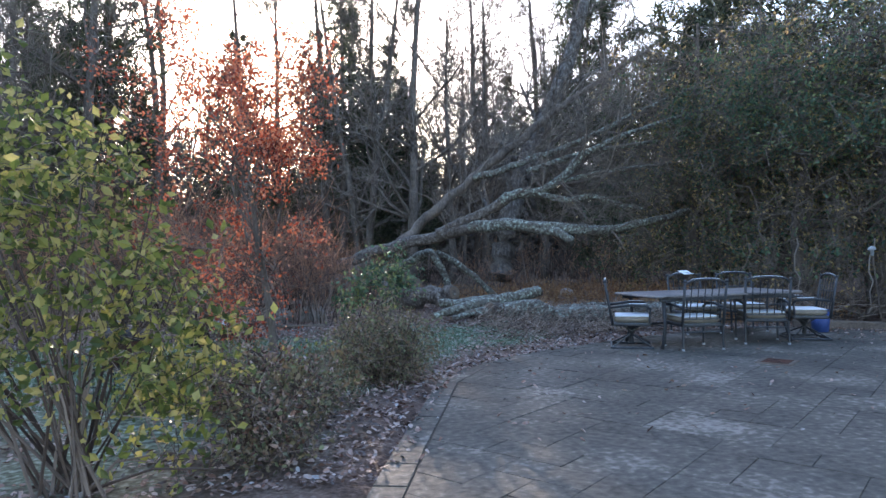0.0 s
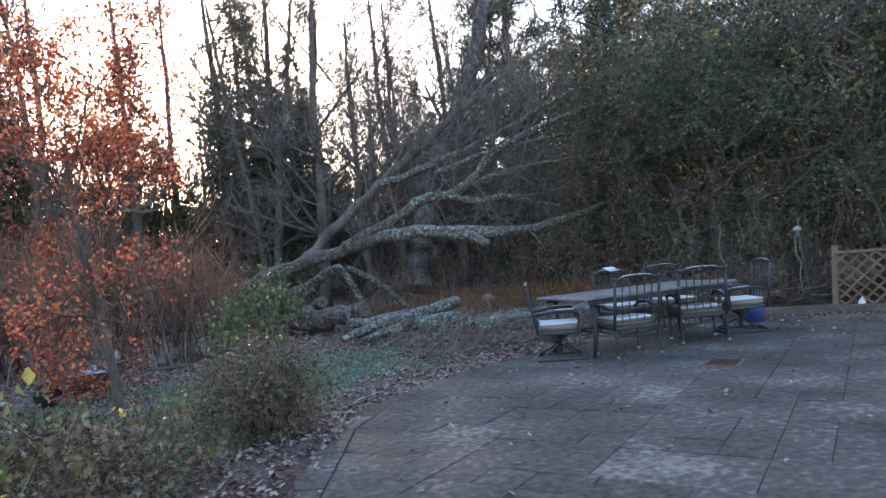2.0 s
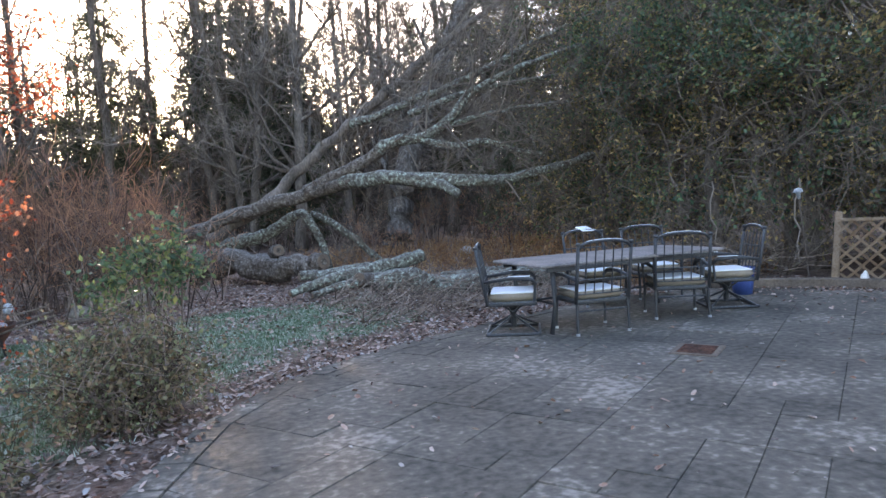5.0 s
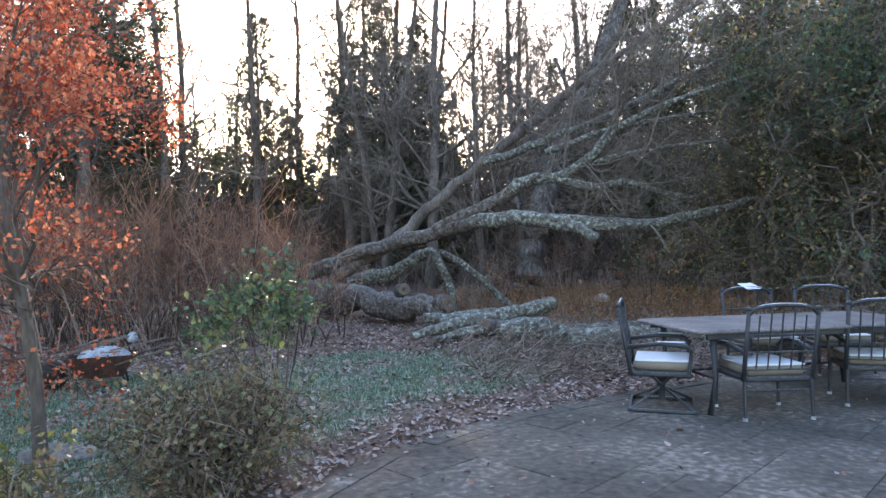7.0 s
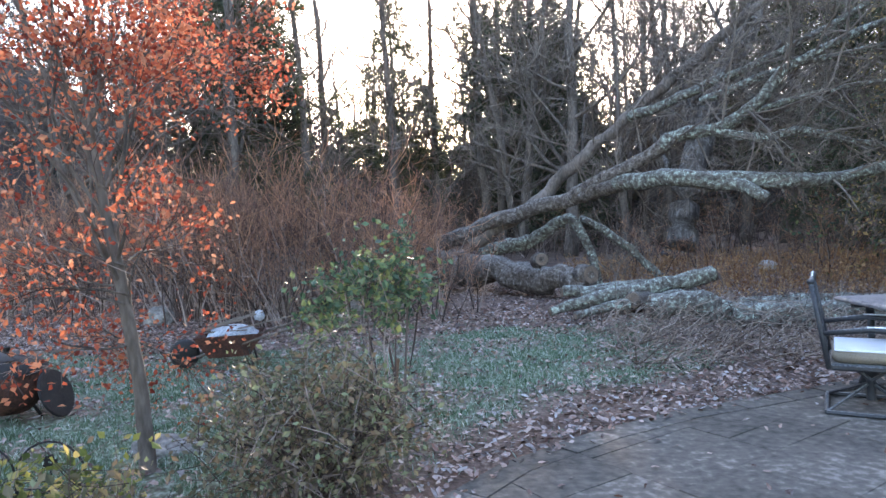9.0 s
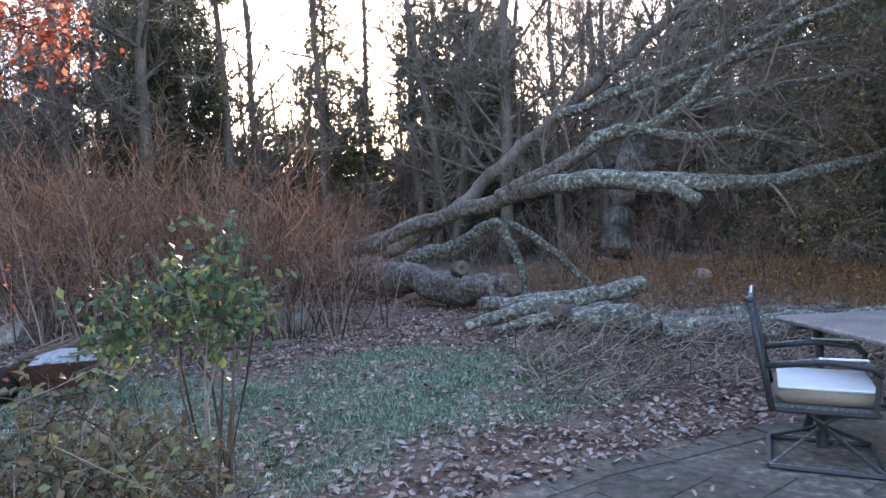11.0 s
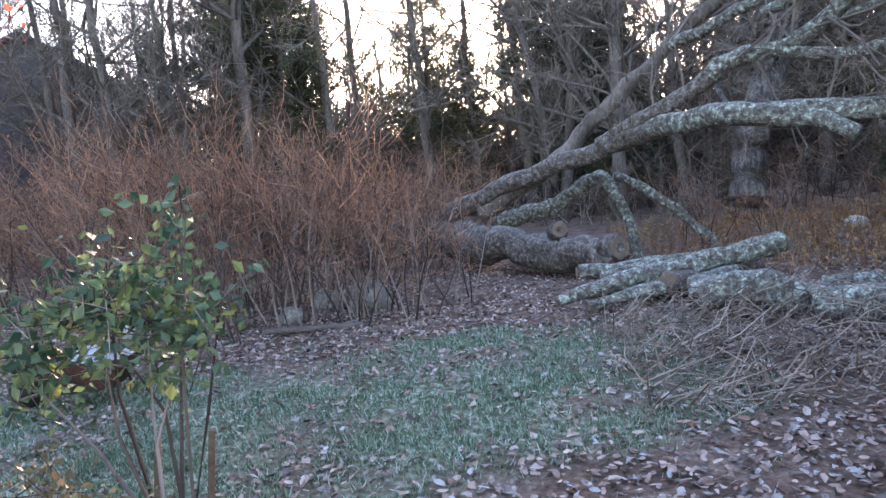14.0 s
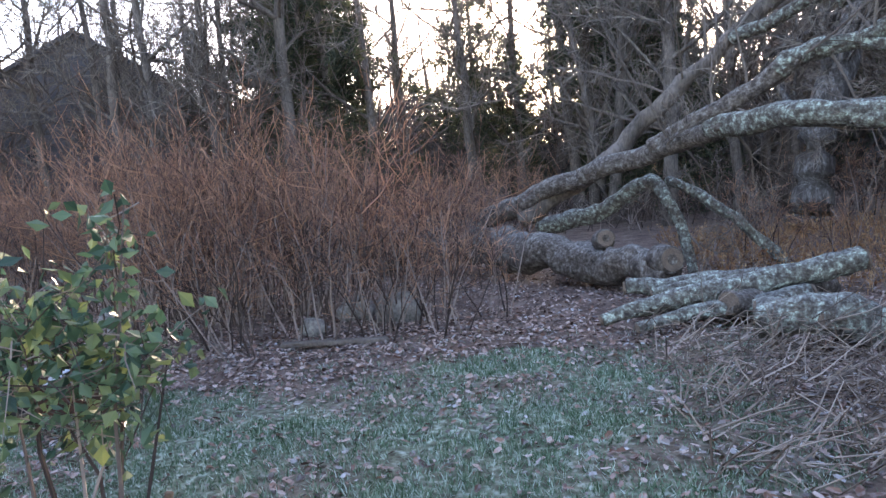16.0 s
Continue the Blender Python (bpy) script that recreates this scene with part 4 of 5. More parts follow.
def chair_upper(t, seat_z=0.36):
    """Back with grid, arms, seat pan and cushion shared by both chair kinds; the chair faces +y."""
    w, yb = 0.29, -0.25
    lean = Vector((0, -0.1, 0.58))
    for s in (-1, 1):
        post = Shape()
        a = Vector((s * w, yb, seat_z - 0.04))
        post.tube([a, a + lean * 0.5, a + lean], [0.019, 0.018, 0.017], 8)
        p = part("back_post", post, M_METAL, t, "", True)
        cap = Shape()
        cap.lathe([(0.001, 0.034), (0.02, 0.03), (0.028, 0.012), (0.022, 0), (0.001, -0.004)], a + lean, 10)
        part("post_cap", cap, M_METAL, p, "rimed post cap", True)
    top, rime = Shape(), Shape()
    curve = []
    for k in range(13):
        u = -1 + k / 6
        h = 0.02 + 0.06 * (1 - min(1, abs(u) ** 2.6 * 1.1)) ** 0.6 if abs(u) < 0.95 else 0.0
        curve.append(Vector((u * w, yb - 0.094, seat_z + 0.50 + h)))
    top.tube(curve, 0.016, 8)
    rail = part("top_rail", top, M_METAL, t, "", True)
    rime.tube([q + Vector((0, 0, 0.012)) for q in curve[2:-2]], 0.006, 6)
    part("rime", rime, M_FROST, rail, "white rime")
    for k in range(3):
        f = 0.16 + 0.25 * k
        p = Vector((0, yb, seat_z - 0.04)) + lean * f
        part("cross_bar", rod(p + Vector((-w, 0, 0)), p + Vector((w, 0, 0)), 0.008), M_METAL, t)
    for k in range(5):
        x = -w + 2 * w * (k + 1) / 6
        a, b = Vector((x, yb, seat_z - 0.04)) + lean * 0.16, Vector((x, yb, seat_z - 0.04)) + lean * (0.98 if k in (1, 2, 3) else 0.93)
        part("back_bar", rod(a, b, 0.007), M_METAL, t)
    for s in (-1, 1):
        arm = Shape()
        arm.tube([(s * w, yb - 0.03, seat_z + 0.2), (s * (w + 0.02), 0.0, seat_z + 0.24), (s * (w + 0.02), 0.2, seat_z + 0.22), (s * w, 0.25, seat_z + 0.17)], [0.018, 0.022, 0.022, 0.016], 8)
        a = part("armrest", arm, M_METAL, t, "", True)
        r = Shape()
        r.box((s * (w + 0.02), 0.08, seat_z + 0.255), (0.03, 0.22, 0.008), None, 0.003)
        part("rime", r, M_FROST, a, "white rime")
        part("arm_post", rod((s * w, 0.22, seat_z - 0.02), (s * w, 0.24, seat_z + 0.19), 0.014), M_METAL, t)
    pan = Shape()
    pan.box((0, 0, seat_z - 0.03), (0.56, 0.5, 0.045), None, 0.012)
    part("seat_frame", pan, M_METAL, t)
    cu = Shape()
    cu.box((0, 0.01, seat_z + 0.037), (0.53, 0.49, 0.085), None, 0.03)
    c = part("cushion", cu, M_CUSHION, t, "sagging beige seat cushion", True)
    fr = Shape()
    fr.box((0, 0.01, seat_z + 0.081), (0.5, 0.46, 0.016), None, 0.006)
    part("frost_layer", fr, M_FROST, c, "bluish white frost on the cushion")


def leg_chair():
    t = thing("patio_chair", "dark metal patio chair with grid back and frosted cushion", "chair", "chairs round the patio table")
    chair_upper(t)
    for x, y in ((-0.28, -0.25), (0.28, -0.25), (-0.28, 0.23), (0.28, 0.23)):
        lg = Shape()
        lg.tube([(x, y, 0.34), (x * 1.02, y * 1.05, 0.012)], [0.017, 0.015], 8)
        leg = part("leg", lg, M_METAL, t)
        ft = Shape()
        ft.tube([(x * 1.02, y * 1.05, 0), (x * 1.02, y * 1.05, 0.025)], 0.02, 8)
        part("foot_cap", ft, M_TARP, leg, "dull foot cap")
    part("stretcher", rod((-0.28, -0.25, 0.24), (0.28, -0.25, 0.24), 0.01), M_METAL, t)
    return t


def swivel_chair():
    t = thing("swivel_patio_chair", "dark metal swivel rocking patio chair with frosted cushion", "chair", "chairs round the patio table")
    chair_upper(t)
    col = Shape()
    col.lathe([(0.03, 0.06), (0.03, 0.2), (0.05, 0.22), (0.05, 0.27), (0.12, 0.3), (0.12, 0.32)], sides=14)
    part("swivel_column", col, M_METAL, t, "", True)
    for s in (-1, 1):
        sp = Shape()
        sp.tube([(s * 0.1, -0.12, 0.31), (s * 0.11, 0, 0.22), (s * 0.1, 0.12, 0.31)], 0.014, 6)
        part("rocker_spring", sp, M_METAL, t)
        part("base_rail", rod((s * 0.27, -0.27, 0.016), (s * 0.27, 0.27, 0.016), 0.016), M_METAL, t)
        part("base_rail", rod((-0.27, s * 0.27, 0.016), (0.27, s * 0.27, 0.016), 0.016), M_METAL, t)
        for q in (-1, 1):
            part("base_strut", rod((s * 0.26, q * 0.26, 0.02), (s * 0.02, q * 0.02, 0.17), 0.012), M_METAL, t)
    return t


def patio_table():
    t = thing("patio_table", "long weathered grey patio table with dark metal legs", "table", at=pose(4.93, 5.38, 0, 0, 0, 2))
    top = Shape()
    top.box((0, 0, 0.705), (2.42, 1.04, 0.035), None, 0.012)
    part("tabletop", top, M_TABLE, t, "stained stone-like tabletop")
    for s in (-1, 1):
        ap = Shape()
        ap.box((0, s * 0.46, 0.66), (2.2, 0.03, 0.05), None, 0.006)
        part("apron", ap, M_METAL, t)
        for q in (-1, 1):
            lg = Shape()
            lg.tube([(s * 1.0, q * 0.4, 0.685), (s * 0.98, q * 0.4, 0.3), (s * 1.06, q * 0.44, 0.0)], [0.03, 0.022, 0.026], 8)
            part("leg", lg, M_METAL, t, "", True)
    part("stretcher", rod((-0.99, 0, 0.3), (0.99, 0, 0.3), 0.012), M_METAL, t)
    for s in (-1, 1):
        part("stretcher", rod((s * 0.985, -0.4, 0.3), (s * 0.985, 0.4, 0.3), 0.012), M_METAL, t)
    return t


patio_table()
chair = leg_chair()
chair.matrix_world = pose(4.36, 4.9, 0, 0, 0, -6)
copy_thing(chair, pose(5.58, 5.06, 0, 0, 0, -24))
copy_thing(chair, pose(5.42, 6.35, 0, 0, 0, 176))
copy_thing(chair, pose(6.3, 6.35, 0, 0, 0, 165))
rocker = swivel_chair()
rocker.matrix_world = pose(3.66, 5.3, 0, 0, 0, -118)
copy_thing(rocker, pose(6.44, 5.2, 0, 0, 0, 66))
# added plate standing for the white crescent atop a far chair's back
sh = Shape()
sh.box((0, 0, 0), (0.2, 0.16, 0.012), None, 0.004)
sheet = solid("frosted_card", sh, M_FROST, "small white piece standing for a chair back's pale top", "board")
sheet.matrix_world = pose(5.5, 6.72, 0.955, 20, 0, 10)


def drain_cover():
    t = thing("drain_cover", "worn square iron drain grate set in the patio", "drain cover", at=pose(4.54, 3.56, 0.004, 0, 0, 36))
    for s in (-1, 1):
        for q, size in (((0, s * 0.17, 0.0), (0.42, 0.05, 0.016)), ((s * 0.19, 0, 0.0), (0.04, 0.29, 0.016))):
            sh = Shape()
            sh.box(q, size, None, 0.004)
            part("frame_bar", sh, M_TIMBER, t, "worn grey mortar frame")
    for k in range(7):
        sh = Shape()
        sh.box((-0.15 + 0.05 * k, 0, 0.004), (0.022, 0.29, 0.012), None, 0.003)
        part("grate_bar", sh, M_RUST, t)


drain_cover()


# ---- beyond the kerb: lattice, ornament, tub, poles, lamp, shed ----
def lattice_panel(name, at, w, h, tilt_post=True):
    t = thing(name, "broken wooden diagonal lattice panel leaning behind the patio edging", "lattice", at=at)
    step, sw = 0.125, 0.034
    for way, y in ((1, 0.0), (-1, 0.009)):
        c = -h
        while c < w + h:
            lo, hi = 0.0, h
            x0, x1 = (c, c + h) if way > 0 else (c + h, c)
            a, b = Vector((x0, y, 0)), Vector((x1, y, h))
            ts = [0.0, 1.0]
            dx = b.x - a.x
            t0, t1 = sorted(((0 - a.x) / dx, (w - a.x) / dx))
            t0, t1 = max(0, t0), min(1, t1)
            if t1 - t0 > 0.06:
                p, q = a.lerp(b, t0), a.lerp(b, t1)
                sh = Shape()
                d = q - p
                sh.box((p + q) / 2, (d.length, 0.008, sw), Matrix.Rotation(-math.atan2(d.z, d.x), 3, "Y"))
                part("slat", sh, M_LATTICE, t)
            c += step * 1.414
    for z in (0.0, h):
        sh = Shape()
        sh.box((w / 2, -0.008, z), (w, 0.02, 0.04), None, 0.004)
        part("rail", sh, M_LATTICE if z else M_TIMBER, t)
    return t


ang = math.degrees(math.atan2(4.05 - 5.3, 9.42 - 8.62))
lattice_panel("lattice_panel", pose(8.62, 5.42, 0.0, 12, 0, ang), 0.85, 0.92)
lattice_panel("lattice_panel", pose(8.95, 4.75, 0.02, 10, 7, ang), 0.95, 0.9)
sh = Shape()
sh.box((0, 0, 0.5), (0.09, 0.09, 1.1), None, 0.012)
solid("fence_post", sh, M_LATTICE, "weathered square wooden post beside lattice", "post").matrix_world = pose(8.6, 5.5, -0.05, 0, 4, ang)


def ornament():
    t = thing("garden_ornament", "small pale glazed garden ornament sitting on the edging", "ornament", at=pose(9.5, 3.95, 0.0))
    b, hd = Shape(), Shape()
    b.lathe([(0.001, 0), (0.1, 0.01), (0.11, 0.08), (0.07, 0.17), (0.04, 0.2), (0.001, 0.21)], sides=14)
    hd.lathe([(0.001, 0.17), (0.06, 0.19), (0.075, 0.24), (0.05, 0.29), (0.001, 0.3)], sides=14)
    part("base", b, M_WHITE, t, "", True)
    part("top", hd, M_WHITE, t, "", True)


ornament()


def tub(name, at, r, h, mat, label):
    t = thing(name, label, name.split("_")[-1], at=at)
    b, rim = Shape(), Shape()
    b.lathe([(0.001, 0), (r * 0.8, 0), (r, h), (r * 0.95, h), (r * 0.76, 0.03), (0.001, 0.03)], sides=20)
    part("body", b, mat, t, "", True)
    rim.lathe([(r * 0.94, h), (r * 1.04, h), (r * 1.06, h + 0.02), (r * 0.96, h + 0.025), (r * 0.94, h)], sides=20)
    part("rim", rim, mat, t, "", True)


tub("metal_tub", pose(9.72, 4.3, 0, 6, 0, 0), 0.26, 0.42, M_TARP, "dull blue-grey metal tub behind patio edging")
tub("blue_bucket", pose(7.25, 5.75, 0), 0.15, 0.33, M_BLUE, "blue plastic bucket standing by the patio chairs")


def path_lamp():
    t = thing("garden_stake_light", "thin leaning stake light with a small pale cap", "garden light", at=pose(8.85, 6.1, 0, 0, -8, 0))
    part("stake", rod((0, 0, -0.05), (0, 0, 1.28), 0.012), M_TIMBER, t)
    c = Shape()
    c.lathe([(0.001, 1.36), (0.05, 1.34), (0.07, 1.3), (0.03, 1.28), (0.022, 1.2), (0.001, 1.19)], sides=12)
    part("cap", c, M_TARP, t, "", True)


path_lamp()
rng = random.Random(17)
for k in range(13):
    x, y = 10.1 + rng.uniform(-0.3, 0.5), 3.0 + rng.uniform(-0.7, 0.5)
    a = rng.uniform(-0.7, 0.7)
    ln = rng.uniform(0.9, 1.7)
    sh = Shape()
    sh.tube([(x, y, -0.05), (x + 0.25 * a + 0.15, y - 0.35 * a, ln * 0.55), (x + 0.6 * a + 0.2, y - 0.7 * a, ln)], [0.024, 0.02, 0.013], 6)
    solid("leaning_pole", sh, M_LATTICE if k % 3 else M_LICHEN, "cut pole leaning in a heap beyond the patio", "pole", "heap of cut poles")


def shed():
    t = thing("shed", "weathered grey board shed behind bare branches", "shed", at=pose(13.3, 3.1, 0, 0, 0, -72))
    for k in range(11):
        sh = Shape()
        sh.box((0, 0, 0.12 + k * 0.22), (3.0, 0.04, 0.215), Matrix.Rotation(0.03, 3, "X"), 0.008)
        part("wall_board", sh, M_SHED, t)
    b = Shape()
    b.box((0, 0.9, 1.2), (2.96, 1.7, 2.4))
    part("wall", b, M_SHED, t)
    r = Shape()
    r.box((0, 0.8, 2.5), (3.3, 2.2, 0.08), Matrix.Rotation(0.15, 3, "X"), 0.01)
    part("roof", r, M_ROOF, t)


shed()


def branchy(name, label, seed, at, n, length, r, depth=3, mat=M_TWIG, up=0.2, spread=0.5):
    g = random.Random(seed)
    t = thing(name, label, "shrub", at=at)
    wd, tw = Shape(), Shape()
    for k in range(n):
        a = g.uniform(0, 6.28)
        d = Vector((math.cos(a) * 0.6, math.sin(a) * 0.6, 1)).normalized()
        grow(wd, tw, Vector((g.gauss(0, 0.05), g.gauss(0, 0.05), -0.08)), d, length * g.uniform(0.7, 1.1), r * g.uniform(0.6, 1), depth, g, [], up, spread, 4)
    part("trunk", wd, mat, t, "", True)
    part("twig_crown", tw, mat, t)["kind"] = "stuff"
    return t


branchy("bare_fruit_tree", "bare spreading small tree with pale twigs behind lattice", 201, pose(10.1, 3.9, 0), 5, 1.7, 0.045)
branchy("bare_fruit_tree", "bare spreading shrub with arching grey stems by edging", 202, pose(10.7, 2.4, 0), 6, 1.7, 0.04)
branchy("bare_fruit_tree", "bare arching vines with pale stems before dark trees", 205, pose(10.4, 4.7, 0), 7, 2.3, 0.03, up=0.05)
branchy("bare_fruit_tree", "bare tangled shrub with pale arching stems near lattice", 206, pose(10.9, 3.0, 0), 7, 2.5, 0.032, up=0.05)
branchy("bare_fruit_tree", "bare twiggy shrub among dry stalks behind chairs", 203, pose(8.8, 8.2, 0), 7, 1.0, 0.02)
branchy("bare_fruit_tree", "bare twiggy shrub among dead vines behind table", 204, pose(9.6, 7.2, 0), 7, 1.2, 0.02)


# ---- lawn things: kettle, wire edging, barrow, stones ----
def fire_kettle():
    t = thing("fire_kettle", "rusty dark round fire kettle standing on frosted lawn", "fire pit", at=pose(-2.92, 5.85, -0.1))
    b, lid = Shape(), Shape()
    b.lathe([(0.001, 0.1), (0.14, 0.12), (0.25, 0.22), (0.29, 0.36), (0.28, 0.44)], sides=24)
    part("bowl", b, M_RUST, t, "rust-streaked bowl", True)
    lid.lathe([(0.3, 0.44), (0.28, 0.5), (0.2, 0.57), (0.08, 0.61), (0.001, 0.615)], sides=24)
    lo = part("lid", lid, M_BLACK, t, "black domed lid", True)
    kn = Shape()
    kn.lathe([(0.02, 0.61), (0.03, 0.65), (0.001, 0.67)], sides=10)
    part("knob", kn, M_BLACK, lo)
    for k in range(3):
        a = k * 2.09 + 0.4
        part("leg", rod((0.16 * math.cos(a), 0.16 * math.sin(a), 0.16), (0.26 * math.cos(a), 0.26 * math.sin(a), -0.02), 0.014), M_BLACK, t)
    d = Shape()
    d.lathe([(0.001, -0.01), (0.2, -0.01), (0.21, 0.0), (0.2, 0.012), (0.001, 0.012)], sides=24)
    disc = part("leaning_grate", d, M_BLACK, t, "round black plate leaning on the bowl")
    disc.matrix_local = pose(0.36, 0.05, 0.25, 0, 70, 0)


fire_kettle()


def hoop_edging(x, y, rz):
    t = thing("wire_edging", "black arched wire garden edging panel", "garden edging", "arched wire edging", at=pose(x, y, -0.05, 0, 0, rz))
    w, h = 0.36, 0.42
    arch = [(-w / 2, 0, -0.05), (-w / 2, 0, h - w / 2)] + [(-w / 2 * math.cos(math.pi * k / 10), 0, h - w / 2 + w / 2 * math.sin(math.pi * k / 10)) for k in range(1, 10)] + [(w / 2, 0, h - w / 2), (w / 2, 0, -0.05)]
    s = Shape()
    s.tube(arch, 0.006, 6)
    part("arch", s, M_BLACK, t)
    part("cross_wire", rod((-w / 2, 0, 0.17), (w / 2, 0, 0.17), 0.004), M_BLACK, t)
    part("center_wire", rod((0, 0, 0.0), (0, 0, 0.3), 0.004), M_BLACK, t)
    f = Shape()
    for k in range(5):
        a = k * 1.256
        f.box((0.025 * math.cos(a), 0, 0.31 + 0.025 * math.sin(a)), (0.03, 0.006, 0.03), Matrix.Rotation(a, 3, "Y"), 0.002)
    part("flower_finial", f, M_BLACK, t)
    for s in (-1, 1):
        sc = Shape()
        sc.tube([(s * (0.05 + 0.035 * math.cos(q * 0.8)), 0, 0.09 + 0.035 * math.sin(q * 0.8)) for q in range(8)], 0.003, 5)
        part("scroll", sc, M_BLACK, t)


for k in range(5):
    hoop_edging(-1.33 - 0.365 * k, 3.92 - 0.02 * k, 3)


def wheelbarrow():
    t = thing("wheelbarrow", "rusty wheelbarrow tub heaped with frosted sheeting and sticks", "wheelbarrow", at=pose(-1.75, 7.75, -0.05, 0, 0, 12))
    b = Shape()
    top = [(-0.36, -0.26), (0.36, -0.22), (0.36, 0.22), (-0.36, 0.26)]
    low = [(-0.22, -0.17), (0.2, -0.15), (0.2, 0.15), (-0.22, 0.17)]
    vs = [(x, y, 0.36) for x, y in top] + [(x, y, 0.12) for x, y in low] + [(x * 0.95, y * 0.95, 0.36) for x, y in top] + [(x * 0.95, y * 0.95, 0.14) for x, y in low]
    b.add(vs, [(0, 4, 5, 1), (1, 5, 6, 2), (2, 6, 7, 3), (3, 7, 4, 0), (7, 6, 5, 4), (8, 9, 13, 12), (9, 10, 14, 13), (10, 11, 15, 14), (11, 8, 12, 15), (12, 13, 14, 15), (0, 1, 9, 8), (1, 2, 10, 9), (2, 3, 11, 10), (3, 0, 8, 11)])
    part("tub", b, M_RUST, t, "rust-red tub")
    for s in (-1, 1):
        part("handle", rod((-0.5, s * 0.12, 0.1), (0.75, s * 0.25, 0.42), 0.016), M_TIMBER, t)
        part("leg", rod((0.2, s * 0.17, 0.2), (0.24, s * 0.2, 0.0), 0.012), M_BLACK, t)
    wheel = Shape()
    wheel.lathe([(0.001, -0.03), (0.13, -0.03), (0.16, 0), (0.13, 0.03), (0.001, 0.03)], sides=20)
    wh = part("wheel", wheel, M_BLACK, t, "", True)
    wh.matrix_local = pose(-0.5, 0, 0.16, 90, 0, 0)
    g = random.Random(5)
    for k in range(3):
        heap = Shape()
        cx, cy = g.uniform(-0.22, 0.1), g.uniform(-0.08, 0.08)
        n = 10
        for i in range(n):
            for j in range(n):
                u, w = i / (n - 1) * 2 - 1, j / (n - 1) * 2 - 1
                e = max(0, 1 - u * u - w * w)
                heap.v.append((cx + u * 0.24, cy + w * 0.18, 0.33 + 0.1 * e ** 0.5 + 0.05 * noise.noise(Vector((u * 2, w * 2, k * 5)))))
        heap.f = [(j * n + i, j * n + i + 1, (j + 1) * n + i + 1, (j + 1) * n + i) for j in range(n - 1) for i in range(n - 1)]
        part("sheeting", heap, M_TARP, t, "crumpled frosted grey sheeting", True)
    for k in range(8):
        a = Vector((g.uniform(-0.4, 0), g.uniform(-0.15, 0.15), 0.38))
        part("stick", rod(a, a + Vector((g.uniform(0.4, 0.75), g.uniform(-0.1, 0.1), g.uniform(0.0, 0.2))), 0.009), M_TWIG, t)
    lump = Shape()
    lump.lathe([(0.001, 0.44), (0.05, 0.46), (0.06, 0.5), (0.04, 0.55), (0.001, 0.57)], (0.3, 0.05, 0.02), 10)
    part("frosted_jug", lump, M_TARP, t, "white frosted jug", True)


wheelbarrow()


M_LOGSTONE = surface("grey_fieldstone", [(0.1, 0.095, 0.09), (0.2, 0.19, 0.18), (0.34, 0.33, 0.31)], 0.95, 5, 30, 0.7)


def rock(x, y, z, sx, sy, sz, seed, mat=M_STONE, label="pale rough fieldstone lying on the ground"):
    bm = bmesh.new()
    bmesh.ops.create_icosphere(bm, subdivisions=3, radius=1)
    for v in bm.verts:
        k = 1 + 0.25 * noise.noise(v.co * 1.4 + Vector((seed, 0, 0))) + 0.08 * noise.noise(v.co * 5 + Vector((0, seed, 0)))
        v.co = Vector((v.co.x * sx * k, v.co.y * sy * k, v.co.z * sz * k))
    me = bpy.data.meshes.new("fieldstone")
    bm.to_mesh(me)
    bm.free()
    me.materials.append(mat)
    ob = tagged(new("fieldstone", me), label, "stone", "fieldstones")
    ob.location = (x, y, z)


rock(-1.2, 4.95, -0.02, 0.28, 0.14, 0.08, 1, M_LOGSTONE, "flat grey stone by the young maple's foot")
rock(-1.15, 10.6, 0.03, 0.16, 0.13, 0.13, 2, M_LOGSTONE)
rock(-0.35, 11.3, 0.08, 0.3, 0.24, 0.22, 3, M_LOGSTONE)
rock(-0.95, 11.5, 0.05, 0.24, 0.2, 0.18, 4, M_LOGSTONE)
rock(-4.2, 11.2, 0.05, 0.22, 0.2, 0.2, 5, M_LOGSTONE)
rock(8.1, 17.0, 0.02, 0.22, 0.2, 0.15, 6, label="pale stone on a leafy woodland floor")
rock(8.72, 5.15, 0.08, 0.06, 0.05, 0.13, 7, M_WHITE, "small pale stone leaning against lattice")
sh = Shape()
sh.box((0, 0, 0), (1.1, 0.12, 0.05), None, 0.012)
solid("grey_plank", sh, M_TIMBER, "weathered plank lying in fallen leaves", "plank").matrix_world = pose(-0.65, 9.95, 0.0, 0, 2, 14)
for x, y, h in ((0.25, 5.75, 0.42), (-0.05, 5.8, 0.36)):
    sh = Shape()
    sh.box((0, 0, h / 2 - 0.05), (0.03, 0.022, h + 0.1), None, 0.004)
    solid("garden_stake", sh, M_LATTICE, "pale wooden garden stake under a green bush", "stake").matrix_world = pose(x, y, -0.05, 0, 7, 20)


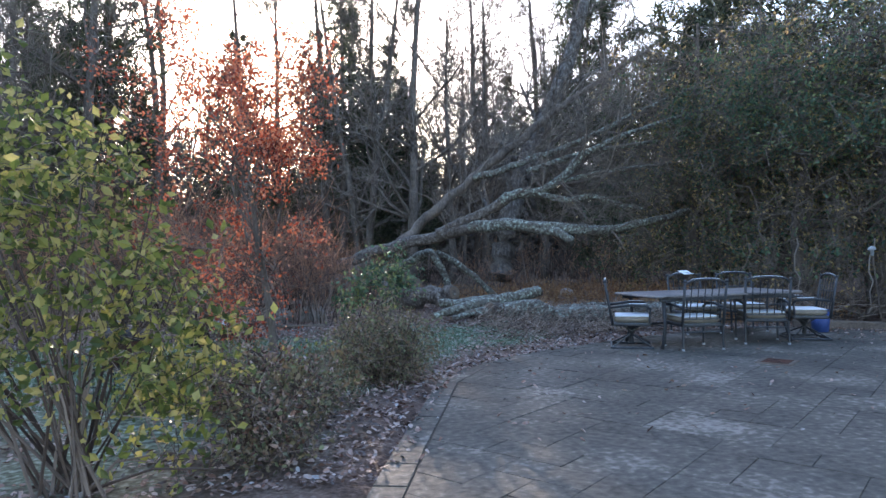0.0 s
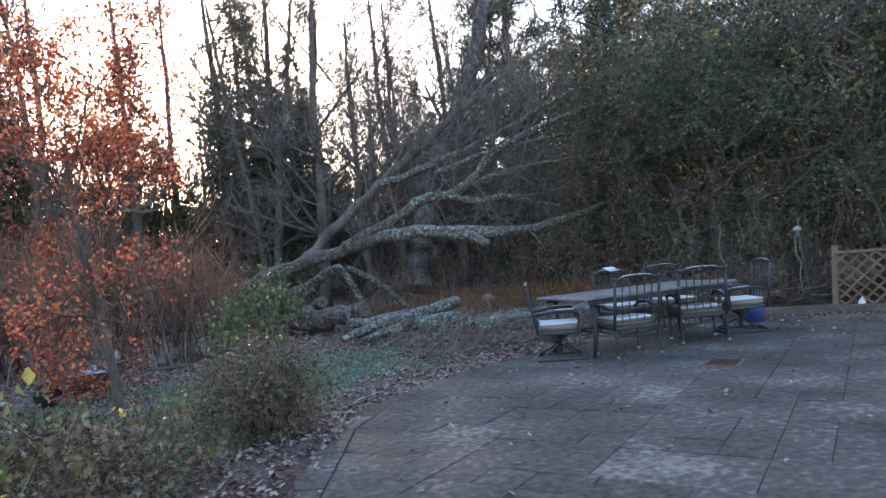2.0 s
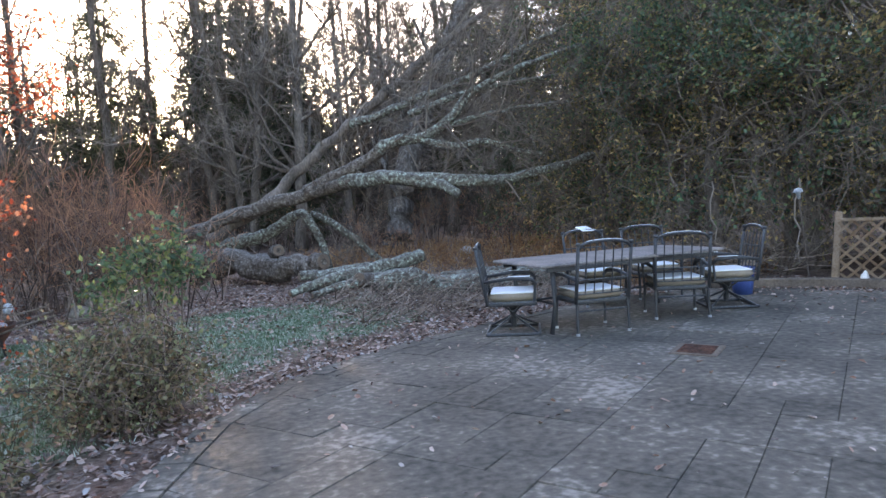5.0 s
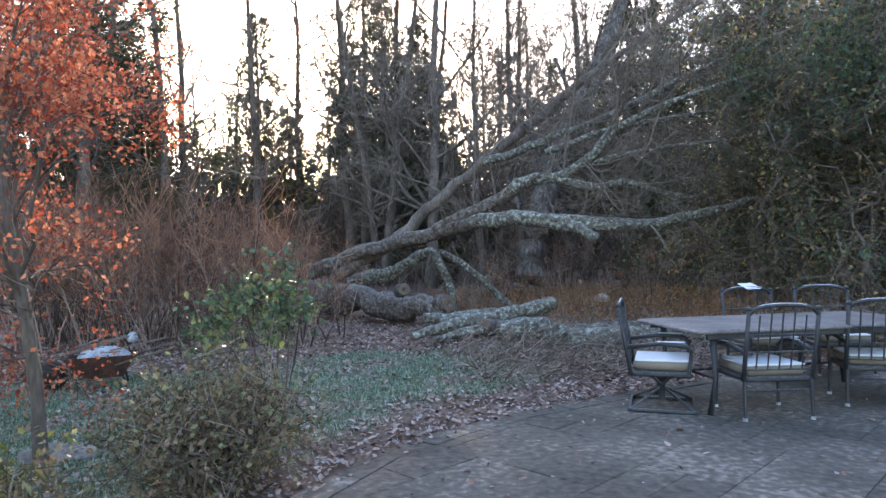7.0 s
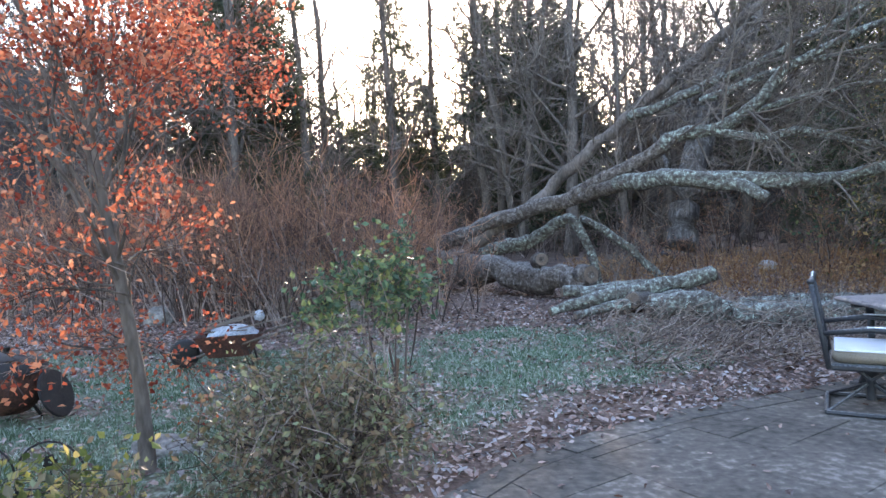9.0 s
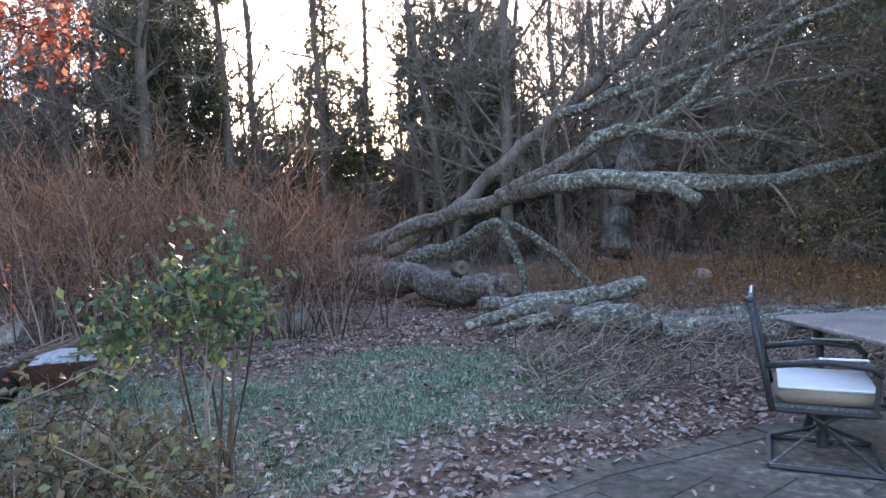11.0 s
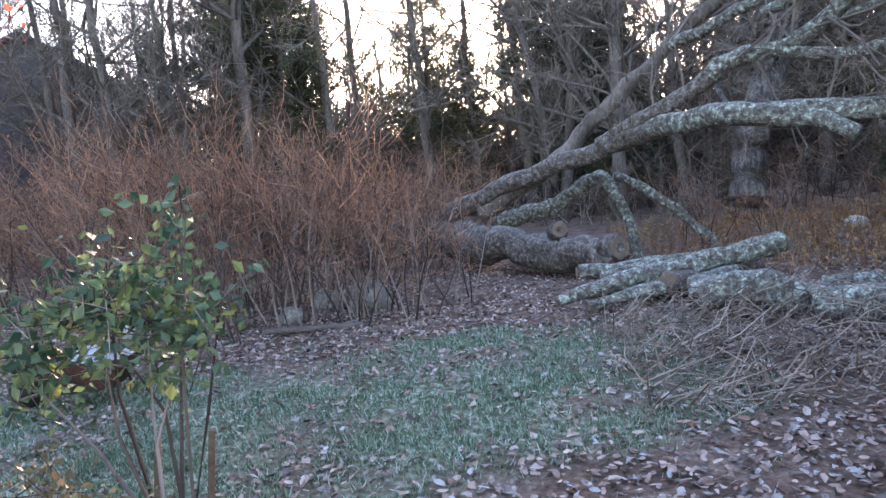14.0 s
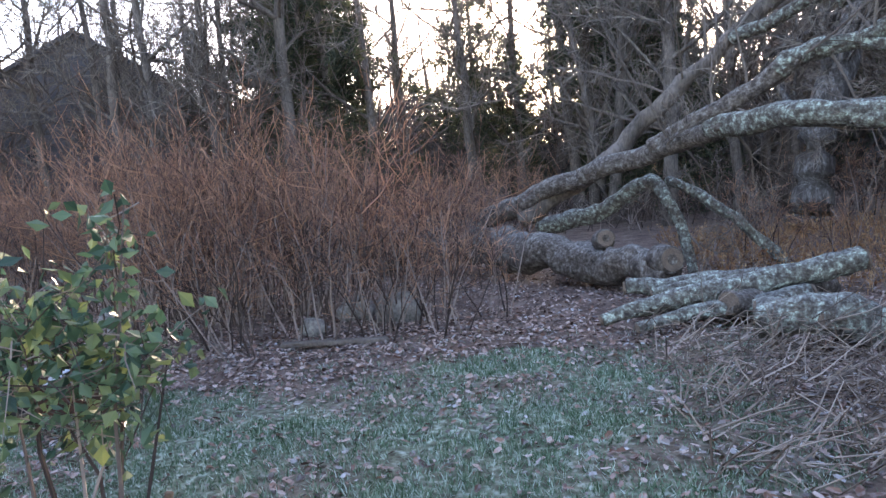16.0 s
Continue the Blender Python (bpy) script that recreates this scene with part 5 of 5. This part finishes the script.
# ---- far house seen over the thicket ----
def house():
    t = thing("house", "dark gabled house half hidden behind bare trees", "house", at=pose(-26.5, 39.5, 0, 0, 0, 32))
    w, d, eave, ridge = 11, 9, 8.3, 11.6
    for s in (-1, 1):
        wl = Shape()
        wl.add([(-w / 2, s * d / 2, -0.3), (w / 2, s * d / 2, -0.3), (w / 2, s * d / 2, eave), (0, s * d / 2, ridge), (-w / 2, s * d / 2, eave)], [(0, 1, 2, 3, 4)] if s < 0 else [(4, 3, 2, 1, 0)])
        part("gable_wall", wl, M_SIDING, t)
        sw = Shape()
        sw.box((s * (w / 2 - 0.1), 0, eave / 2 - 0.15), (0.2, d - 0.01, eave + 0.3))
        part("side_wall", sw, M_SIDING, t)
        rf = Shape()
        ln = math.hypot(w / 2 + 0.5, ridge - eave + 0.3)
        rf.box((s * (w / 4 + 0.1), 0, (eave + ridge) / 2 + 0.05), (ln, d + 0.8, 0.2), Matrix.Rotation(s * math.atan2(ridge - eave, w / 2), 3, "Y"))
        part("roof", rf, M_ROOF, t)
        for z in (1.8, 5.2):
            fr, pn = Shape(), Shape()
            fr.box((s * 2.4, -d / 2 - 0.03, z), (1.1, 0.1, 1.5), None, 0.02)
            f = part("window", fr, M_ROOF, t)
            pn.box((s * 2.4, -d / 2 - 0.09, z), (0.9, 0.03, 1.3))
            part("pane", pn, M_PANE, f)


house()


# ---- undergrowth, dead twigs, dry stalks, grass and leaves ----
def stuff(name, shape, mat, label, category):
    return solid(name, shape, mat, label, category, kind="stuff")


def brush_heap():
    g = random.Random(301)
    sh = Shape()
    for k in range(1500):
        x = g.uniform(2.4, 6.6)
        y = g.uniform(6.9, 9.4) + (x - 4) * 0.12
        if patio_depth(x, y) > -0.35:
            continue
        h = 0.02 + 0.3 * g.random() ** 2 * min(1, max(0.1, (y - 6.9) / 1.5))
        a = g.gauss(0.5, 0.9)
        ln = g.uniform(0.15, 0.55)
        p = Vector((x, y, h - 0.03))
        sh.twig(p, p + Vector((math.cos(a) * ln, math.sin(a) * ln, g.uniform(-0.1, 0.25))), g.uniform(0.003, 0.008), 0.12, g)
    stuff("dead_twigs", sh, M_DRYTWIG, "heap of tangled dead grey-tan twigs on leaf litter", "brush")
    sh = Shape()
    for k in range(420):
        x, y = g.uniform(7.0, 9.6), g.uniform(6.6, 9.0)
        if patio_depth(x, y) > -0.3:
            continue
        a = g.uniform(0, 6.28)
        ln = g.uniform(0.3, 1.1)
        p = Vector((x, y, g.uniform(0, 0.4)))
        sh.twig(p, p + Vector((math.cos(a) * ln, math.sin(a) * ln, g.uniform(-0.1, 0.4))), g.uniform(0.004, 0.012), 0.08, g)
    stuff("dead_branches", sh, M_DRYTWIG, "tangle of dead branches behind the patio chairs", "brush")


M_DRYTWIG = surface("dead_twig", [(0.06, 0.042, 0.032), (0.15, 0.11, 0.085), (0.34, 0.28, 0.235)], 0.9, 2, 30, 0.2, island=0.8, frost=0.05)
brush_heap()


def stalk_field():
    g = random.Random(311)
    sh = Shape()
    for k in range(5200):
        x = g.uniform(3.6, 12.5)
        y = g.uniform(11.6, 21)
        if 0 < g.random() < 0.25:
            x, y = g.uniform(6.5, 9.5), g.uniform(7.2, 11.5)
        if patio_depth(x, y) > -0.4:
            continue
        h = g.uniform(0.15, 0.65) * (0.7 + 0.5 * noise.noise(Vector((x * 0.7, y * 0.7, 1))))
        p = Vector((x, y, -0.05))
        e = p + Vector((g.gauss(0, 0.12), g.gauss(0, 0.12), h))
        sh.twig(p, e, 0.004, 0.03, g)
        if g.random() < 0.7:
            for c in range(2):
                sh.leaf(p.lerp(e, g.uniform(0.3, 1)), g.uniform(0.02, 0.045), g, long=2.0)
    stuff("dry_stalks", sh, M_DRY, "stand of dry orange-tan stalks and ferns, coloured as sunlit, in the woods' edge", "dry stalks")


stalk_field()


def woods_floor():
    """Dark brush and saplings through the woods, closing the view between the trunks."""
    g = random.Random(321)
    sh = Shape()
    for k in range(5200):
        a, d = g.uniform(-70, 70), 24 + 46 * g.random()
        x, y = d * math.sin(radians(a)), d * math.cos(radians(a))
        h = g.uniform(0.6, 2.6) * (0.75 + 0.6 * noise.noise(Vector((x * 0.15, y * 0.15, 3))))
        p = Vector((x, y, -0.1))
        e = p + Vector((g.gauss(0, 0.3), g.gauss(0, 0.3), h))
        r = 0.012 + 0.0003 * d
        sh.twig(p, e, r, 0.1, g)
        for c in range(4):
            q = p.lerp(e, g.uniform(0.35, 1))
            sh.tube([q, q + Vector((g.gauss(0, 0.35), g.gauss(0, 0.35), g.uniform(0.05, 0.6)))], [r * 0.6, r * 0.3], 3, caps=False)
    stuff("woodland_brush", sh, M_STEM, "bare brown brush filling the woods between trunks", "undergrowth")
    sh = Shape()
    for k in range(620):
        a, d = g.uniform(-80, 80), g.uniform(46, 90)
        x, y = d * math.sin(radians(a)), d * math.cos(radians(a))
        if abs(a) < 2.5:
            continue
        h, r = g.uniform(9, 17), g.uniform(0.07, 0.2)
        sh.tube([(x, y, -0.2), (x + g.gauss(0, 0.3), y, h * 0.5), (x + g.gauss(0, 0.6), y, h)], [r, r * 0.7, 0.03], 4, caps=False)
    for k in range(150000):
        a, d = g.uniform(-72, 72), g.uniform(45, 90)
        x, y = d * math.sin(radians(a)), d * math.cos(radians(a))
        top = (11.0 + 4.0 * noise.noise(Vector((a * 0.08, 0, 5))) + 3 * noise.noise(Vector((a * 0.5, 1, 5)))) * d / 70
        if abs(a) < 4:
            top *= 0.8
        z = top * g.random() ** 1.35
        p = Vector((x, y, z))
        way = Vector((g.gauss(0, 1), g.gauss(0, 1), g.gauss(0.4, 0.8))).normalized()
        side = way.cross(Vector((x, y, 0)).normalized())
        side = side.normalized() * (g.uniform(0.02, 0.07) + 0.07 * (z < 0.6 * top))
        sh.add([p - side, p + side, p + way * g.uniform(0.6, 1.7)], [(0, 1, 2)])
    stuff("far_woods", sh, M_FARWOOD, "far grey-brown winter woods beyond the trees", "woods")


woods_floor()


def leaf_litter():
    g = random.Random(331)
    a, b = Shape(), Shape()
    n = 0
    while n < 60000:
        x, y = g.uniform(-8, 9.5), g.uniform(1.0, 15.5)
        d = patio_depth(x, y)
        lawn = lawn_amount(x, y)
        if d > 0.0:
            if not (g.random() < 0.02 + 0.8 * math.exp(-((math.hypot(x - 9, y - 5)) / 1.4) ** 2) * (0.3 if d > 0.4 else 1) + 0.5 * (d < 0.1)):
                continue
            z = 0.004
        else:
            dens = 0.95 - 0.85 * min(1, lawn / 0.8) + 0.55 * max(0, noise.noise(Vector((x * 1.3, y * 1.3, 11))))
            if y > 11:
                dens *= 0.5
            if g.random() > dens:
                continue
            z = ground_height(x, y) + g.uniform(0.004, 0.02)
        rimed = g.random() < (0.25 if (x > 0.5 and y < 8.8 and d < 0) else 0.08)
        (b if rimed else a).curled_leaf((x, y, z + 0.006), g.uniform(0.015, 0.037), g)
        n += 1
    stuff("fallen_leaves", a, M_LITTER, "brown fallen leaves scattered over lawn, patio edge and woods", "fallen leaves")
    stuff("rimed_leaves", b, M_FROSTLEAF, "frost-edged fallen leaves along the patio", "fallen leaves")


leaf_litter()


def lawn_grass():
    g = random.Random(341)
    sh = Shape()
    n = 0
    while n < 120000:
        x, y = g.uniform(-6, 3.4), g.uniform(3.6, 10.4)
        if g.random() > lawn_amount(x, y) + 0.03 or patio_depth(x, y) > -0.12:
            continue
        if g.random() > 0.55 + 0.8 * noise.noise(Vector((x * 1.3, y * 1.3, 8))) + 0.7 * noise.noise(Vector((x * 7, y * 7, 3))):
            continue
        z = ground_height(x, y)
        h = g.uniform(0.015, 0.045) * (1 + 0.7 * noise.noise(Vector((x * 7, y * 7, 3))))
        a = g.uniform(0, 6.28)
        w = g.uniform(0.003, 0.006)
        c, s = math.cos(a) * w, math.sin(a) * w
        lx, ly = g.gauss(0, 0.02), g.gauss(0, 0.02)
        sh.add([(x - c, y - s, z - 0.005), (x + c, y + s, z - 0.005), (x + lx, y + ly, z + h)], [(0, 1, 2)])
        n += 1
    stuff("grass", sh, M_GRASS, "short frosted green lawn grass", "grass")


lawn_grass()


# ---- patio slabs: each one its own piece, clipped to the patio's curved edge ----
def clip_to_patio(poly, inset):
    for (ax, ay), (bx, by) in zip(PATIO, PATIO[1:] + PATIO[:1]):
        ex, ey = bx - ax, by - ay
        ln = math.hypot(ex, ey)
        dist = [((x - ax) * ey - (y - ay) * ex) / ln - inset for x, y in poly]
        out = []
        for i in range(len(poly)):
            (p, dp), (q, dq) = (poly[i], dist[i]), (poly[(i + 1) % len(poly)], dist[(i + 1) % len(poly)])
            if dp >= 0:
                out.append(p)
            if dp * dq < 0:
                u = dp / (dp - dq)
                out.append((p[0] + (q[0] - p[0]) * u, p[1] + (q[1] - p[1]) * u))
        poly = out
        if len(poly) < 3:
            return []
    return poly


def slab_shape(sh, poly, z, tilt, drop=0.05, chamfer=0.0028):
    cx, cy = sum(p[0] for p in poly) / len(poly), sum(p[1] for p in poly) / len(poly)
    n = len(poly)
    zt = [z + tilt[0] * (x - cx) + tilt[1] * (y - cy) for x, y in poly]

    def ring(shrink, dz):
        out = []
        for (x, y), h in zip(poly, zt):
            d = math.hypot(x - cx, y - cy) or 1
            out.append((x + (cx - x) / d * shrink, y + (cy - y) / d * shrink, h + dz))
        return out
    vs = ring(0, -drop) + ring(0, -chamfer) + ring(chamfer * 1.4, 0)
    fs = [tuple(range(2 * n, 3 * n))]
    for r in range(2):
        fs += [(r * n + i, r * n + (i + 1) % n, (r + 1) * n + (i + 1) % n, (r + 1) * n + i) for i in range(n)]
    sh.add(vs, fs)


def lay_slabs():
    g = random.Random(351)
    rest = Shape()
    border = 0.2
    pieces = []
    # border course along the curved edge
    line = PATIO[1:13]
    for (ax, ay), (bx, by) in zip(line, line[1:]):
        ex, ey = bx - ax, by - ay
        ln = math.hypot(ex, ey)
        k = max(1, round(ln / 0.42))
        ux, uy, nx, ny = ex / ln, ey / ln, ey / ln, -ex / ln
        for i in range(k):
            s0, s1 = ln * i / k + 0.006, ln * (i + 1) / k - 0.006
            pieces.append(([(ax + ux * s0, ay + uy * s0), (ax + nx * border + ux * s0, ay + ny * border + uy * s0), (ax + nx * border + ux * s1, ay + ny * border + uy * s1), (ax + ux * s1, ay + uy * s1)], True))
    # field: mixed rectangles on a 0.3 m grid
    ca, sa = math.cos(radians(36)), math.sin(radians(36))
    taken, cell = set(), 0.3
    for j in range(-40, 32):
        for i in range(-40, 52):
            if (i, j) in taken:
                continue
            w, h = g.choice(((1, 1), (2, 1), (2, 2), (2, 2), (3, 2), (2, 3), (1, 2), (3, 1)))
            while w > 1 and any((i + k, j) in taken for k in range(w)):
                w -= 1
            taken.update((i + a, j + b) for a in range(w) for b in range(h))
            u, v, gap = i * cell, j * cell, 0.0022
            q = [(u + gap, v + gap), (u + w * cell - gap, v + gap), (u + w * cell - gap, v + h * cell - gap), (u + gap, v + h * cell - gap)]
            poly = clip_to_patio([(a * ca - b * sa, a * sa + b * ca) for a, b in q], border + 0.012)
            if len(poly) > 2:
                area = abs(sum(poly[k][0] * poly[(k + 1) % len(poly)][1] - poly[(k + 1) % len(poly)][0] * poly[k][1] for k in range(len(poly)))) / 2
                if area > 0.012:
                    pieces.append((poly, False))
    for poly, edge in pieces:
        cx, cy = sum(p[0] for p in poly) / len(poly), sum(p[1] for p in poly) / len(poly)
        if sum(poly[i][0] * poly[(i + 1) % len(poly)][1] - poly[(i + 1) % len(poly)][0] * poly[i][1] for i in range(len(poly))) < 0:
            poly = poly[::-1]
        z, tilt = g.uniform(-0.004, 0.002), (g.gauss(0, 0.004), g.gauss(0, 0.004))
        if cy > 0.8 and cx < 6.8:
            sh = Shape()
            slab_shape(sh, poly, z, tilt)
            part("slab", sh, M_SLAB, patio)
        else:
            slab_shape(rest, poly, z, tilt)
    part("slab_field", rest, M_SLAB, patio)["kind"] = "stuff"


lay_slabs()
